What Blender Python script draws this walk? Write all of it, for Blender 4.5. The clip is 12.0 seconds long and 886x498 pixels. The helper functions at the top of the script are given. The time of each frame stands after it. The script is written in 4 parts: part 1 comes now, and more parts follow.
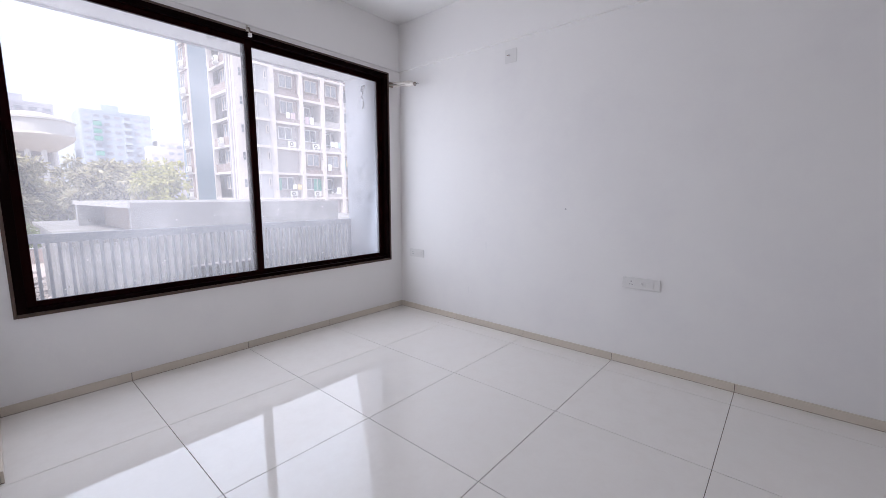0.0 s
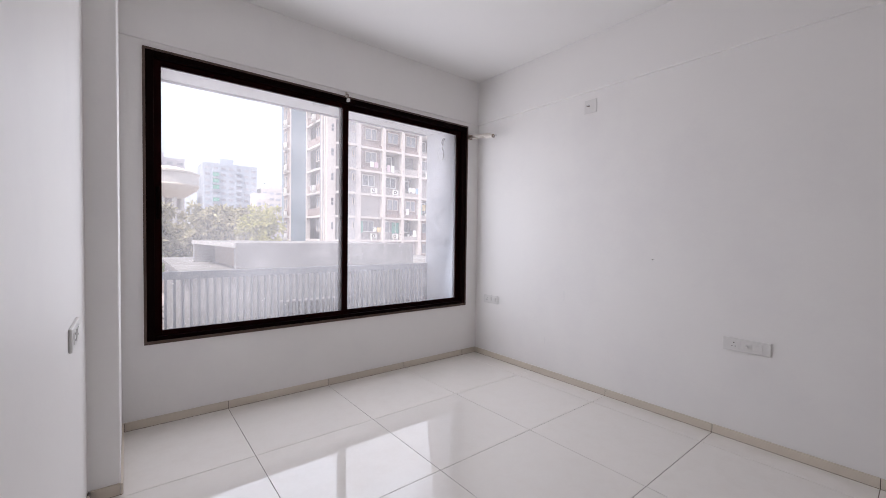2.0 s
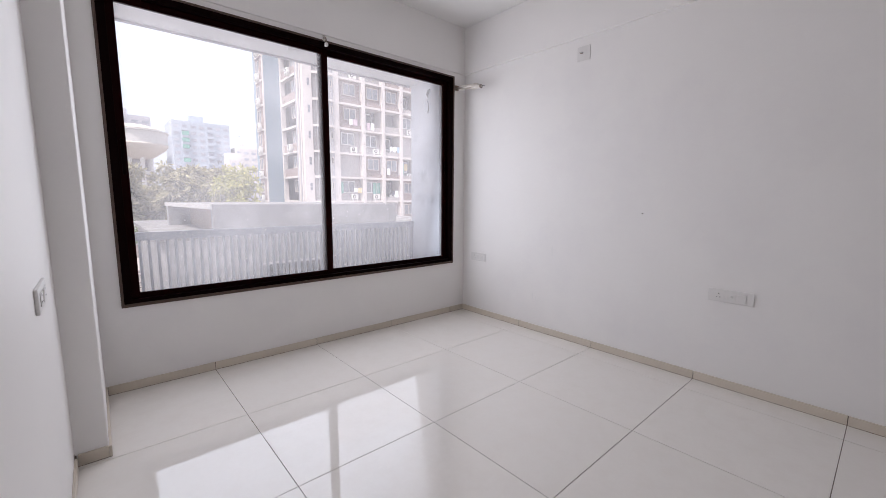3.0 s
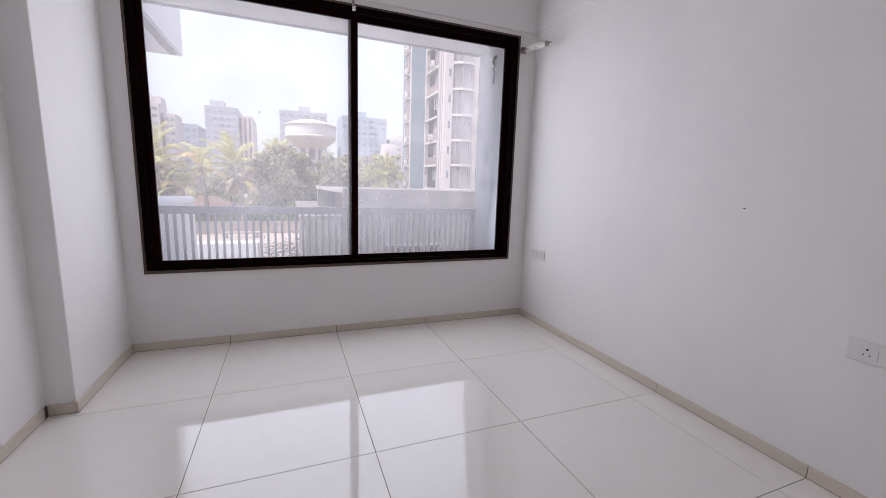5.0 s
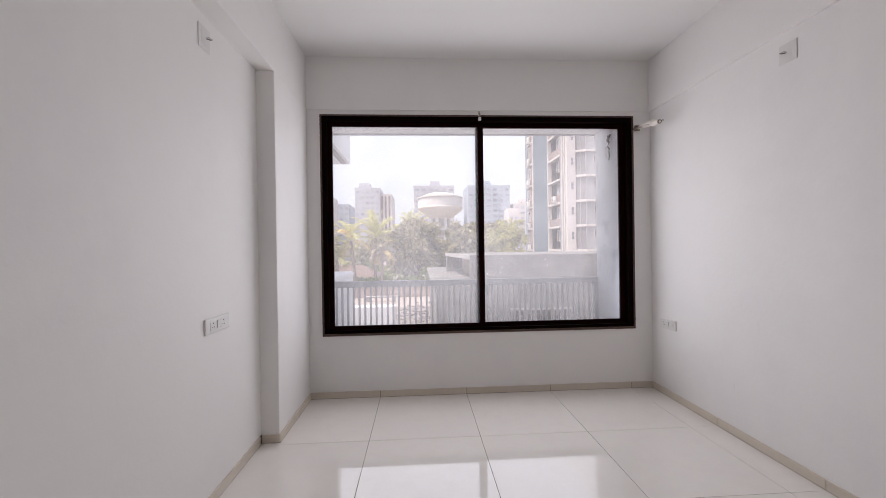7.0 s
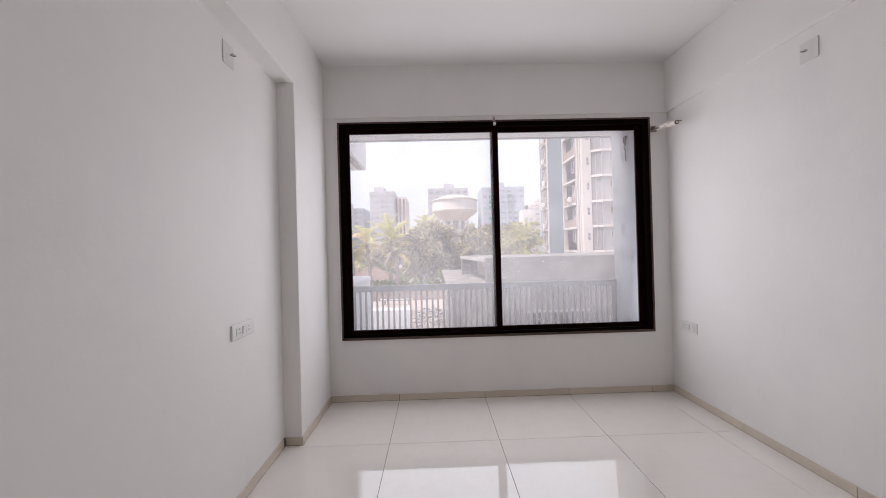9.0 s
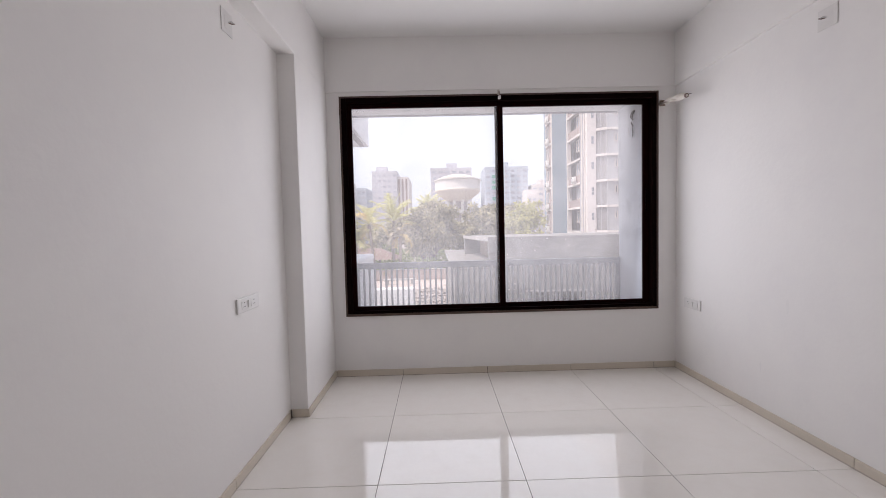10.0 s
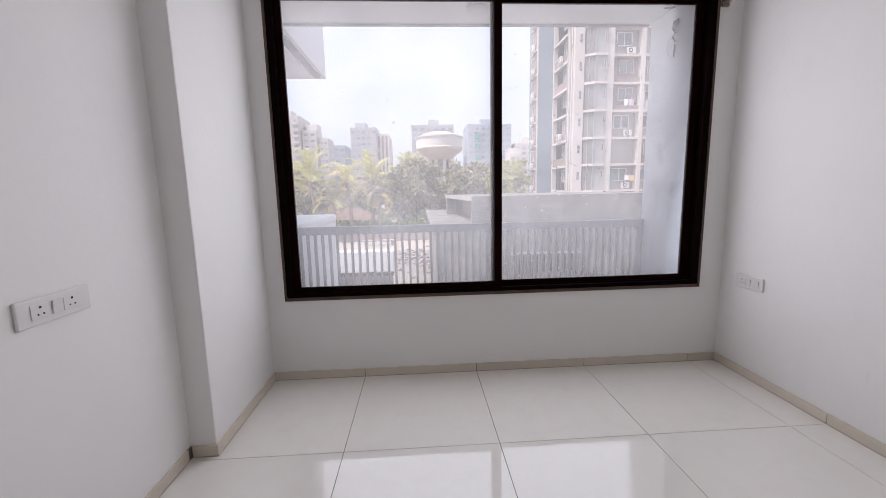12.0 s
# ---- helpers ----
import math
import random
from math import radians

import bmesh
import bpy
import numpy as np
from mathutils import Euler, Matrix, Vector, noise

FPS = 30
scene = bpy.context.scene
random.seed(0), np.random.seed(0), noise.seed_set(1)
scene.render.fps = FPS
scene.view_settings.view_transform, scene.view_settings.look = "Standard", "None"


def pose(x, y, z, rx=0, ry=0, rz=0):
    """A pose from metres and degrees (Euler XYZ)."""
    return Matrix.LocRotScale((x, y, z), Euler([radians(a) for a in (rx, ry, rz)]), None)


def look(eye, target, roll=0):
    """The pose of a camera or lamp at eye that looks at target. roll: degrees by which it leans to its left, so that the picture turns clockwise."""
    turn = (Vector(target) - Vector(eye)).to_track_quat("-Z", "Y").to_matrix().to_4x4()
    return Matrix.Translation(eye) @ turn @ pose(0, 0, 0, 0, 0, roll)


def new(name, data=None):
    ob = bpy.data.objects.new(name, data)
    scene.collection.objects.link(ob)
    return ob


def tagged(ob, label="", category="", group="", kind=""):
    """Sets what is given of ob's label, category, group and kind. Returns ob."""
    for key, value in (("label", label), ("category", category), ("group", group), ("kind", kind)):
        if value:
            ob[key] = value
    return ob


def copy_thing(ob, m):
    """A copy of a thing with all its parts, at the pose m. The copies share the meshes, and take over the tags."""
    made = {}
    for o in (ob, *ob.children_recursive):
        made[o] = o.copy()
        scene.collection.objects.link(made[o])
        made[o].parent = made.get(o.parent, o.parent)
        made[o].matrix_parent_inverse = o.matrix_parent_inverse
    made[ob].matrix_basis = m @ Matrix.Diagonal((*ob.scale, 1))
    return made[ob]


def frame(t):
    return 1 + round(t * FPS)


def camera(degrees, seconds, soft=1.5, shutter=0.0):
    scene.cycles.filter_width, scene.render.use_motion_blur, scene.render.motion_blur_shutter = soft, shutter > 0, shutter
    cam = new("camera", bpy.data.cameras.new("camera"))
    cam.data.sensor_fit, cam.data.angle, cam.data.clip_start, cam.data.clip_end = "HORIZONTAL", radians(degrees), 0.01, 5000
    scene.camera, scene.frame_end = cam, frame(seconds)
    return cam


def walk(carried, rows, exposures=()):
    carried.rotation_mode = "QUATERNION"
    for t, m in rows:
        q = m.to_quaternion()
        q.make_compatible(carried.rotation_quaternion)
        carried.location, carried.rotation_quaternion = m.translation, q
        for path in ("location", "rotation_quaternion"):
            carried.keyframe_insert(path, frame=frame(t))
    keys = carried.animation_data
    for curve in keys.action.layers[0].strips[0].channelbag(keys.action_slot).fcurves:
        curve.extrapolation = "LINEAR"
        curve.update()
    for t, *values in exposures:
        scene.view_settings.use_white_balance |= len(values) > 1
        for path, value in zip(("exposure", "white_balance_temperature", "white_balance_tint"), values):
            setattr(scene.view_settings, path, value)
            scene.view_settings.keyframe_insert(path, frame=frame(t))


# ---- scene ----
cam = camera(96.4, 12.0, soft=0.6)
PATH = [
    (0, (-3.179, -3.41, 1.312), (-1.683, -2.11, 1.042), 0.1),
    (0.5, (-3.166, -3.4, 1.364), (-1.927, -1.833, 1.255), -0.3),
    (1, (-3.174, -3.414, 1.384), (-1.97, -1.817, 1.398), -0.4),
    (1.5, (-3.194, -3.417, 1.376), (-1.978, -1.83, 1.396), 0.2),
    (2, (-3.224, -3.402, 1.348), (-1.976, -1.84, 1.291), 0.8),
    (2.5, (-3.213, -3.363, 1.329), (-1.935, -1.834, 1.165), 0.9),
    (3, (-3.214, -3.315, 1.309), (-1.908, -1.822, 1.055), 0.3),
    (3.2, (-3.166, -3.31, 1.284), (-1.869, -1.813, 1.008), 0.1),
    (4.8, (-2.196, -3.255, 1.264), (-1.284, -1.503, 0.951), 2.1),
    (5, (-2.167, -3.338, 1.265), (-1.444, -1.5, 0.95), 1.8),
    (5.5, (-2.175, -3.478, 1.296), (-1.817, -1.528, 1.029), 0.4),
    (6, (-2.217, -3.584, 1.322), (-2.031, -1.6, 1.141), -0.1),
    (6.5, (-2.25, -3.663, 1.337), (-2.12, -1.67, 1.224), -0.4),
    (7, (-2.238, -3.704, 1.38), (-2.118, -1.707, 1.373), -0.8),
    (7.2, (-2.223, -3.722, 1.389), (-2.116, -1.725, 1.431), -1.1),
    (8.8, (-2.274, -3.728, 1.4), (-2.212, -1.729, 1.442), -1.4),
    (9, (-2.256, -3.735, 1.399), (-2.21, -1.736, 1.406), -1.5),
    (9.5, (-2.265, -3.728, 1.375), (-2.228, -1.729, 1.319), -1.5),
    (10, (-2.264, -3.724, 1.365), (-2.234, -1.726, 1.273), -1.4),
    (10.5, (-2.273, -3.698, 1.36), (-2.259, -1.703, 1.228), -1.3),
    (11, (-2.22, -3.508, 1.31), (-2.247, -1.518, 1.104), -1.2),
    (11.5, (-2.17, -3.163, 1.324), (-2.19, -1.181, 1.061), -1.2),
    (12, (-2.197, -2.714, 1.313), (-2.081, -0.739, 1.019), -1.2),
]
walk(cam, [(t, look(eye, target, roll)) for t, eye, target, roll in PATH],
     [(0.0, 1.56, 5900, 16.5), (0.6, 1.47, 6250, 17.5), (3.0, 1.46, 6250, 17), (4.9, 1.27, 6150, 19), (5.5, 1.27, 6250, 17), (8.0, 1.27, 6500, 18), (10.0, 1.30, 6450, 18), (12.0, 1.23, 6300, 17)])

# ---- world, sun, exposure ----
SUN_TO = Vector((-0.40, -0.18, 0.90)).normalized()
world = bpy.data.worlds.new("sky")
scene.world = world
world.use_nodes = True
wn = world.node_tree
sky = wn.nodes.new("ShaderNodeTexSky")
sky.sky_type = 'NISHITA'
sky.sun_disc = False
sky.sun_elevation = math.asin(SUN_TO.z)
sky.sun_rotation = math.atan2(SUN_TO.x, SUN_TO.y)
sky.air_density, sky.dust_density, sky.ozone_density = 1.2, 6.0, 1.0
pale = wn.nodes.new("ShaderNodeHueSaturation")
pale.inputs["Saturation"].default_value = 0.50
wn.links.new(sky.outputs[0], pale.inputs["Color"])
haze = wn.nodes.new("ShaderNodeMix")
haze.data_type = 'RGBA'
haze.inputs["Factor"].default_value = 0.72
haze.inputs["B"].default_value = (2.45, 2.5, 2.6, 1)
wn.links.new(pale.outputs[0], haze.inputs["A"])
wn.links.new(haze.outputs["Result"], wn.nodes["Background"].inputs[0])
wn.nodes["Background"].inputs[1].default_value = 0.134
sun_data = bpy.data.lights.new("sun", 'SUN')
sun_data.energy, sun_data.angle, sun_data.color = 2.0, radians(1.5), (1.0, 0.89, 0.75)
sun = new("sun", sun_data)
sun.matrix_world = look(SUN_TO * 60, (0, 0, 0))

# the sky's light and the light off the ground, in the window's opening, as far as rail and end wall leave it free
def window_light(name, energy, tint, y, z, tall, tilt):
    win_data = bpy.data.lights.new(name, 'AREA')
    win_data.shape, win_data.size, win_data.size_y = 'RECTANGLE', 2.64, tall
    win_data.energy, win_data.color = energy, tint
    win_light = new(name, win_data)
    win_light.matrix_world = pose(-1.735, y, z, -90 + tilt, 0, 0)


window_light("window_sky_light", 11.2, (0.91, 0.96, 1.0), 0.25, 1.585, 1.92, 10)
window_light("window_ground_bounce", 1.6, (1.0, 0.83, 0.66), 0.19, 1.585, 1.88, 0)


# ---- materials ----
def mat(name, base, rough=0.6, metal=0.0, var=0.06, scale=6.0, bump=0.0, bump_scale=60.0, spec=0.5, coat=0.0,
        second=None, second_scale=1.5, second_lo=0.5, second_hi=0.7, per_object=0.0, stretch=(1, 1, 1)):
    m = bpy.data.materials.new(name)
    m.use_nodes = True
    nt = m.node_tree
    b = nt.nodes["Principled BSDF"]
    b.inputs["Roughness"].default_value = rough
    b.inputs["Metallic"].default_value = metal
    b.inputs["Specular IOR Level"].default_value = spec
    b.inputs["Coat Weight"].default_value = coat
    geo = nt.nodes.new("ShaderNodeNewGeometry")
    mp = nt.nodes.new("ShaderNodeMapping")
    mp.inputs["Scale"].default_value = stretch
    nt.links.new(geo.outputs["Position"], mp.inputs["Vector"])
    n1 = nt.nodes.new("ShaderNodeTexNoise")
    n1.inputs["Scale"].default_value = scale
    n1.inputs["Detail"].default_value = 5
    nt.links.new(mp.outputs[0], n1.inputs["Vector"])
    ramp = nt.nodes.new("ShaderNodeMapRange")
    ramp.inputs["To Min"].default_value = 1 - var
    ramp.inputs["To Max"].default_value = 1 + var
    nt.links.new(n1.outputs["Fac"], ramp.inputs["Value"])
    hsv = nt.nodes.new("ShaderNodeHueSaturation")
    hsv.inputs["Color"].default_value = (*base, 1)
    value = ramp.outputs[0]
    if per_object:
        info = nt.nodes.new("ShaderNodeObjectInfo")
        r2 = nt.nodes.new("ShaderNodeMapRange")
        r2.inputs["To Min"].default_value = 1 - per_object
        r2.inputs["To Max"].default_value = 1 + per_object
        nt.links.new(info.outputs["Random"], r2.inputs["Value"])
        mul = nt.nodes.new("ShaderNodeMath")
        mul.operation = 'MULTIPLY'
        nt.links.new(value, mul.inputs[0])
        nt.links.new(r2.outputs[0], mul.inputs[1])
        value = mul.outputs[0]
    nt.links.new(value, hsv.inputs["Value"])
    colour = hsv.outputs[0]
    if second:
        n2 = nt.nodes.new("ShaderNodeTexNoise")
        n2.inputs["Scale"].default_value = second_scale
        n2.inputs["Detail"].default_value = 7
        n2.inputs["Roughness"].default_value = 0.65
        nt.links.new(mp.outputs[0], n2.inputs["Vector"])
        r3 = nt.nodes.new("ShaderNodeMapRange")
        r3.inputs["From Min"].default_value = second_lo
        r3.inputs["From Max"].default_value = second_hi
        nt.links.new(n2.outputs["Fac"], r3.inputs["Value"])
        mix = nt.nodes.new("ShaderNodeMix")
        mix.data_type = 'RGBA'
        nt.links.new(r3.outputs[0], mix.inputs["Factor"])
        nt.links.new(colour, mix.inputs["A"])
        mix.inputs["B"].default_value = (*second, 1)
        colour = mix.outputs["Result"]
    nt.links.new(colour, b.inputs["Base Color"])
    if bump:
        n3 = nt.nodes.new("ShaderNodeTexNoise")
        n3.inputs["Scale"].default_value = bump_scale
        n3.inputs["Detail"].default_value = 4
        nt.links.new(mp.outputs[0], n3.inputs["Vector"])
        bp = nt.nodes.new("ShaderNodeBump")
        bp.inputs["Strength"].default_value = bump
        bp.inputs["Distance"].default_value = 0.01
        nt.links.new(n3.outputs["Fac"], bp.inputs["Height"])
        nt.links.new(bp.outputs[0], b.inputs["Normal"])
    return m


WALL = mat("wall_paint", (0.88, 0.857, 0.837), 0.55, var=0.015, scale=2.0, bump=0.08, bump_scale=35, spec=0.35,
           second=(0.83, 0.805, 0.80), second_scale=0.9, second_lo=0.48, second_hi=0.75)
CEIL = mat("ceiling_paint", (0.87, 0.855, 0.84), 0.7, var=0.015, scale=2.5, bump=0.06, bump_scale=30, spec=0.3)
TILE = mat("polished_tile", (0.85, 0.81, 0.76), 0.04, var=0.02, scale=45, per_object=0.015, spec=0.75,
           second=(0.825, 0.78, 0.725), second_scale=9, second_lo=0.45, second_hi=0.75)
GROUT = mat("grout", (0.16, 0.13, 0.11), 0.9, var=0.15, scale=30)
SKIRT = mat("skirting_tile", (0.67, 0.595, 0.505), 0.35, var=0.05, scale=20, per_object=0.04)
SASHP = mat("dark_sash_paint", (0.010, 0.0009, 0.001), 0.45, var=0.25, scale=15, bump=0.05, bump_scale=120, spec=0.03)
FRAME = mat("dark_window_paint", (0.0045, 0.0008, 0.0008), 0.45, var=0.25, scale=15, bump=0.05, bump_scale=120, spec=0.03)
TRIM = mat("brown_edge_trim", (0.075, 0.044, 0.032), 0.5, var=0.3, scale=25, bump=0.1, bump_scale=90)
PLATE = mat("switch_plastic", (0.78, 0.76, 0.74), 0.28, var=0.01, scale=5)
HOLE = mat("socket_hole", (0.02, 0.02, 0.02), 0.6)
STEEL = mat("brushed_steel", (0.62, 0.57, 0.52), 0.32, metal=1.0, var=0.12, scale=30, bump=0.1, bump_scale=150)
RODM = mat("dull_brown_steel", (0.34, 0.27, 0.23), 0.35, metal=0.7, var=0.3, scale=60, bump=0.2, bump_scale=150)
WIRE_B = mat("copper_brown_wire", (0.24, 0.17, 0.14), 0.5)
FOIL = mat("crumpled_wrap", (0.78, 0.73, 0.67), 0.3, metal=0.15, var=0.2, scale=40, bump=0.6, bump_scale=160)
WIRE = mat("black_wire", (0.05, 0.045, 0.045), 0.5)
WIRE_P = mat("pale_wire", (0.6, 0.58, 0.58), 0.5)
SMUDGE = mat("wall_smudge", (0.60, 0.57, 0.56), 0.6, var=0.1, scale=40)
RAILP = mat("grey_rail_paint", (0.31, 0.32, 0.345), 0.45, var=0.08, scale=12, second=(0.38, 0.38, 0.39), second_scale=18,
            second_lo=0.58, second_hi=0.68, bump=0.08, bump_scale=60)
FIN = mat("weathered_white_plaster", (0.74, 0.75, 0.78), 0.8, var=0.06, scale=4, bump=0.2, bump_scale=25,
          second=(0.50, 0.51, 0.55), second_scale=3.2, second_lo=0.55, second_hi=0.75)
SOFFIT = mat("soffit_plaster", (0.80, 0.78, 0.76), 0.8, var=0.04, scale=4, bump=0.1)
# darker grey strips hold the shade of the slabs' drip grooves
GROOVE = mat("drip_groove_shade", (0.36, 0.35, 0.35), 0.9, var=0.15, scale=20)
CONC = mat("grey_concrete", (0.165, 0.162, 0.163), 0.9, var=0.10, scale=3, bump=0.25, bump_scale=18,
           second=(0.25, 0.245, 0.24), second_scale=1.1, second_lo=0.5, second_hi=0.7)
CONC_B = mat("brown_concrete", (0.24, 0.18, 0.14), 0.9, var=0.15, scale=2, bump=0.2, bump_scale=14)
CONC_P = mat("pale_concrete_edge", (0.34, 0.33, 0.32), 0.9, var=0.08, scale=3)
BAYW = mat("neighbour_white_paint", (0.78, 0.79, 0.82), 0.7, var=0.04, scale=3, bump=0.05)
GROUND = mat("dusty_soil", (0.21, 0.185, 0.17), 0.95, var=0.15, scale=0.6, second=(0.26, 0.235, 0.22), second_scale=0.2,
             second_lo=0.45, second_hi=0.65, bump=0.2, bump_scale=3)
ROAD = mat("dusty_pavement", (0.36, 0.305, 0.28), 0.9, var=0.08, scale=1.0, second=(0.40, 0.36, 0.34), second_scale=0.4)
PINKW = mat("pink_brown_wall", (0.40, 0.32, 0.29), 0.9, var=0.1, scale=1.2)
# dark mottled grey for the outhouse's roof slabs
ROOFC = mat("dark_mottled_concrete", (0.14, 0.135, 0.13), 0.95, var=0.15, scale=2, bump=0.2, bump_scale=12, second=(0.26, 0.25, 0.24), second_scale=0.8)
WHITEW = mat("white_wall_paint", (0.64, 0.64, 0.66), 0.7, var=0.04, scale=1.5)
RUBBLE = mat("rubble", (0.27, 0.24, 0.23), 0.95, var=0.25, scale=4)
ROOFT = mat("clay_roof", (0.15, 0.10, 0.085), 0.9, var=0.2, scale=3, stretch=(1, 1, 1))
POST = mat("dark_post", (0.06, 0.05, 0.05), 0.7)
BARK = mat("bark", (0.16, 0.13, 0.11), 0.95, var=0.25, scale=6, bump=0.5, bump_scale=12)
PALMB = mat("palm_bark", (0.26, 0.22, 0.19), 0.95, var=0.2, scale=8, bump=0.5, bump_scale=10, stretch=(1, 1, 4))
PAINT_W = mat("tower_cream", (0.56, 0.515, 0.495), 0.8, var=0.03, scale=0.4)
PAINT_B = mat("tower_blue_grey", (0.19, 0.25, 0.305), 0.8, var=0.04, scale=0.3)
PAINT_G = mat("tower_grey", (0.36, 0.355, 0.365), 0.8, var=0.05, scale=0.5)
PAINT_T = mat("tower_taupe", (0.25, 0.195, 0.18), 0.85, var=0.06, scale=0.7, per_object=0.12)
# shade of deep balconies and chamfered sides, put into a darker grey
PAINT_D = mat("tower_shade_grey", (0.19, 0.18, 0.185), 0.85, var=0.06, scale=0.7)
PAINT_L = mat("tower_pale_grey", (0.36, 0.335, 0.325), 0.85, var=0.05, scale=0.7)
# far blocks: the distance haze is lightened into these colours
FARWIN = mat("hazed_window", (0.34, 0.35, 0.39), 0.4, var=0.2, scale=0.2, per_object=0.2)
FAR_A = mat("hazed_facade_grey", (0.44, 0.435, 0.475), 0.85, var=0.04, scale=0.1)
FAR_B = mat("hazed_facade_blue", (0.40, 0.445, 0.51), 0.85, var=0.04, scale=0.1)
FAR_C = mat("hazed_facade_cream", (0.57, 0.53, 0.515), 0.85, var=0.04, scale=0.1)
TANK = mat("tank_cream", (0.56, 0.50, 0.43), 0.8, var=0.04, scale=0.4, second=(0.50, 0.44, 0.37), second_scale=0.5,
           second_lo=0.55, second_hi=0.75)
TANKW = mat("tank_white", (0.60, 0.575, 0.55), 0.8, var=0.03, scale=0.4)
# tower glass lifted from near black, haze included in its colour
DARKG = mat("dark_window_glass", (0.20, 0.21, 0.23), 0.2, var=0.2, scale=0.8, per_object=0.4)
WTAN = mat("tan_window_frame", (0.50, 0.44, 0.40), 0.5)
WFRAME = mat("white_window_frame", (0.70, 0.69, 0.68), 0.5)
ACW = mat("ac_casing", (0.66, 0.65, 0.63), 0.5)
DARKC = mat("dark_cloth", (0.08, 0.08, 0.10), 0.9, var=0.1, scale=4)
GREEN = mat("green_cloth", (0.14, 0.34, 0.28), 0.9, var=0.1, scale=2)
BLUEC = mat("blue_cloth", (0.32, 0.45, 0.58), 0.9, var=0.1, scale=4)
PINKC = mat("pink_cloth", (0.55, 0.42, 0.48), 0.9, var=0.1, scale=4)
YELC = mat("yellow_cloth", (0.62, 0.50, 0.28), 0.9, var=0.1, scale=4)
WHITEC = mat("white_cloth", (0.75, 0.75, 0.76), 0.9, var=0.05, scale=4)
LAMPG = mat("lamp_diffuser", (0.72, 0.70, 0.68), 0.4)
STAIN = mat("dirty_joint", (0.26, 0.20, 0.15), 0.9, var=0.35, scale=9)
SPECK = mat("dirt_speck", (0.10, 0.09, 0.09), 0.9, var=0.4, scale=50)
SPECK_W = mat("paint_speck", (0.7, 0.7, 0.7), 0.9)


def leafy(name, base, var):
    m = mat(name, base, 0.6, var=0.1, scale=3)
    nt = m.node_tree
    b = nt.nodes["Principled BSDF"]
    geo = nt.nodes.new("ShaderNodeNewGeometry")
    hsv = [n for n in nt.nodes if n.type == 'HUE_SAT'][0]
    r = nt.nodes.new("ShaderNodeMapRange")
    r.inputs["To Min"].default_value = 1 - var
    r.inputs["To Max"].default_value = 1 + var
    nt.links.new(geo.outputs["Random Per Island"], r.inputs["Value"])
    nt.links.new(r.outputs[0], hsv.inputs["Value"])
    tr = nt.nodes.new("ShaderNodeBsdfTranslucent")
    nt.links.new(hsv.outputs[0], tr.inputs["Color"])
    mx = nt.nodes.new("ShaderNodeMixShader")
    mx.inputs[0].default_value = 0.42
    out = nt.nodes["Material Output"]
    nt.links.new(b.outputs[0], mx.inputs[1])
    nt.links.new(tr.outputs[0], mx.inputs[2])
    nt.links.new(mx.outputs[0], out.inputs["Surface"])
    return m


# mango leaf colour lifted for dust and for the air haze over the garden
LEAF = leafy("mango_leaves", (0.36, 0.335, 0.215), 0.6)
LEAF_Y = leafy("yellow_green_leaves", (0.40, 0.39, 0.15), 0.5)
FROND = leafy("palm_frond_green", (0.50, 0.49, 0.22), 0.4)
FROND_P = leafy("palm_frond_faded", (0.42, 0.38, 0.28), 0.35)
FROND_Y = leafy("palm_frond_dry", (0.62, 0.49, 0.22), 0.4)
SHRUB = leafy("shrub_leaves", (0.24, 0.29, 0.10), 0.5)


# dust film on the glass; its veil also stands in for outdoor haze
def dusty_haze_glass():
    m = bpy.data.materials.new("dusty_haze_glass")
    m.use_nodes = True
    nt = m.node_tree
    nt.nodes.remove(nt.nodes["Principled BSDF"])
    out = nt.nodes["Material Output"]
    clear = nt.nodes.new("ShaderNodeBsdfTransparent")
    clear.inputs[0].default_value = (0.96, 0.98, 1.0, 1)
    gloss = nt.nodes.new("ShaderNodeBsdfGlossy")
    gloss.inputs["Roughness"].default_value = 0.02
    fres = nt.nodes.new("ShaderNodeFresnel")
    fres.inputs["IOR"].default_value = 1.35
    a = nt.nodes.new("ShaderNodeMixShader")
    weak = nt.nodes.new("ShaderNodeMath")
    weak.operation = 'MULTIPLY'
    weak.inputs[1].default_value = 0.25
    nt.links.new(fres.outputs[0], weak.inputs[0])
    nt.links.new(weak.outputs[0], a.inputs[0])
    nt.links.new(clear.outputs[0], a.inputs[1])
    nt.links.new(gloss.outputs[0], a.inputs[2])
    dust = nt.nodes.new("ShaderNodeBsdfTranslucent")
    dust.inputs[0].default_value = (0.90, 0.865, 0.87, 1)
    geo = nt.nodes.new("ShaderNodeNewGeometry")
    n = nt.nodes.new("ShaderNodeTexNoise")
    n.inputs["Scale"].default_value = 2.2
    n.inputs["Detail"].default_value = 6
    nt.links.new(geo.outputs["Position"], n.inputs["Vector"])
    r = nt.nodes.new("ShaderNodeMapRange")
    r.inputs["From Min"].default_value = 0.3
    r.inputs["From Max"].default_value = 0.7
    r.inputs["To Min"].default_value = 0.75 * DUST_HAZE
    r.inputs["To Max"].default_value = 1.25 * DUST_HAZE
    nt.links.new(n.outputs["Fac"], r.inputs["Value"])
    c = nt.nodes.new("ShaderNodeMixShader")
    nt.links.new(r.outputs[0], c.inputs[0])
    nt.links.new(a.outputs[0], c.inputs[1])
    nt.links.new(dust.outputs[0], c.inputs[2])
    nt.links.new(c.outputs[0], out.inputs["Surface"])
    return m


DUST_HAZE = 0.104
GLASS = dusty_haze_glass()


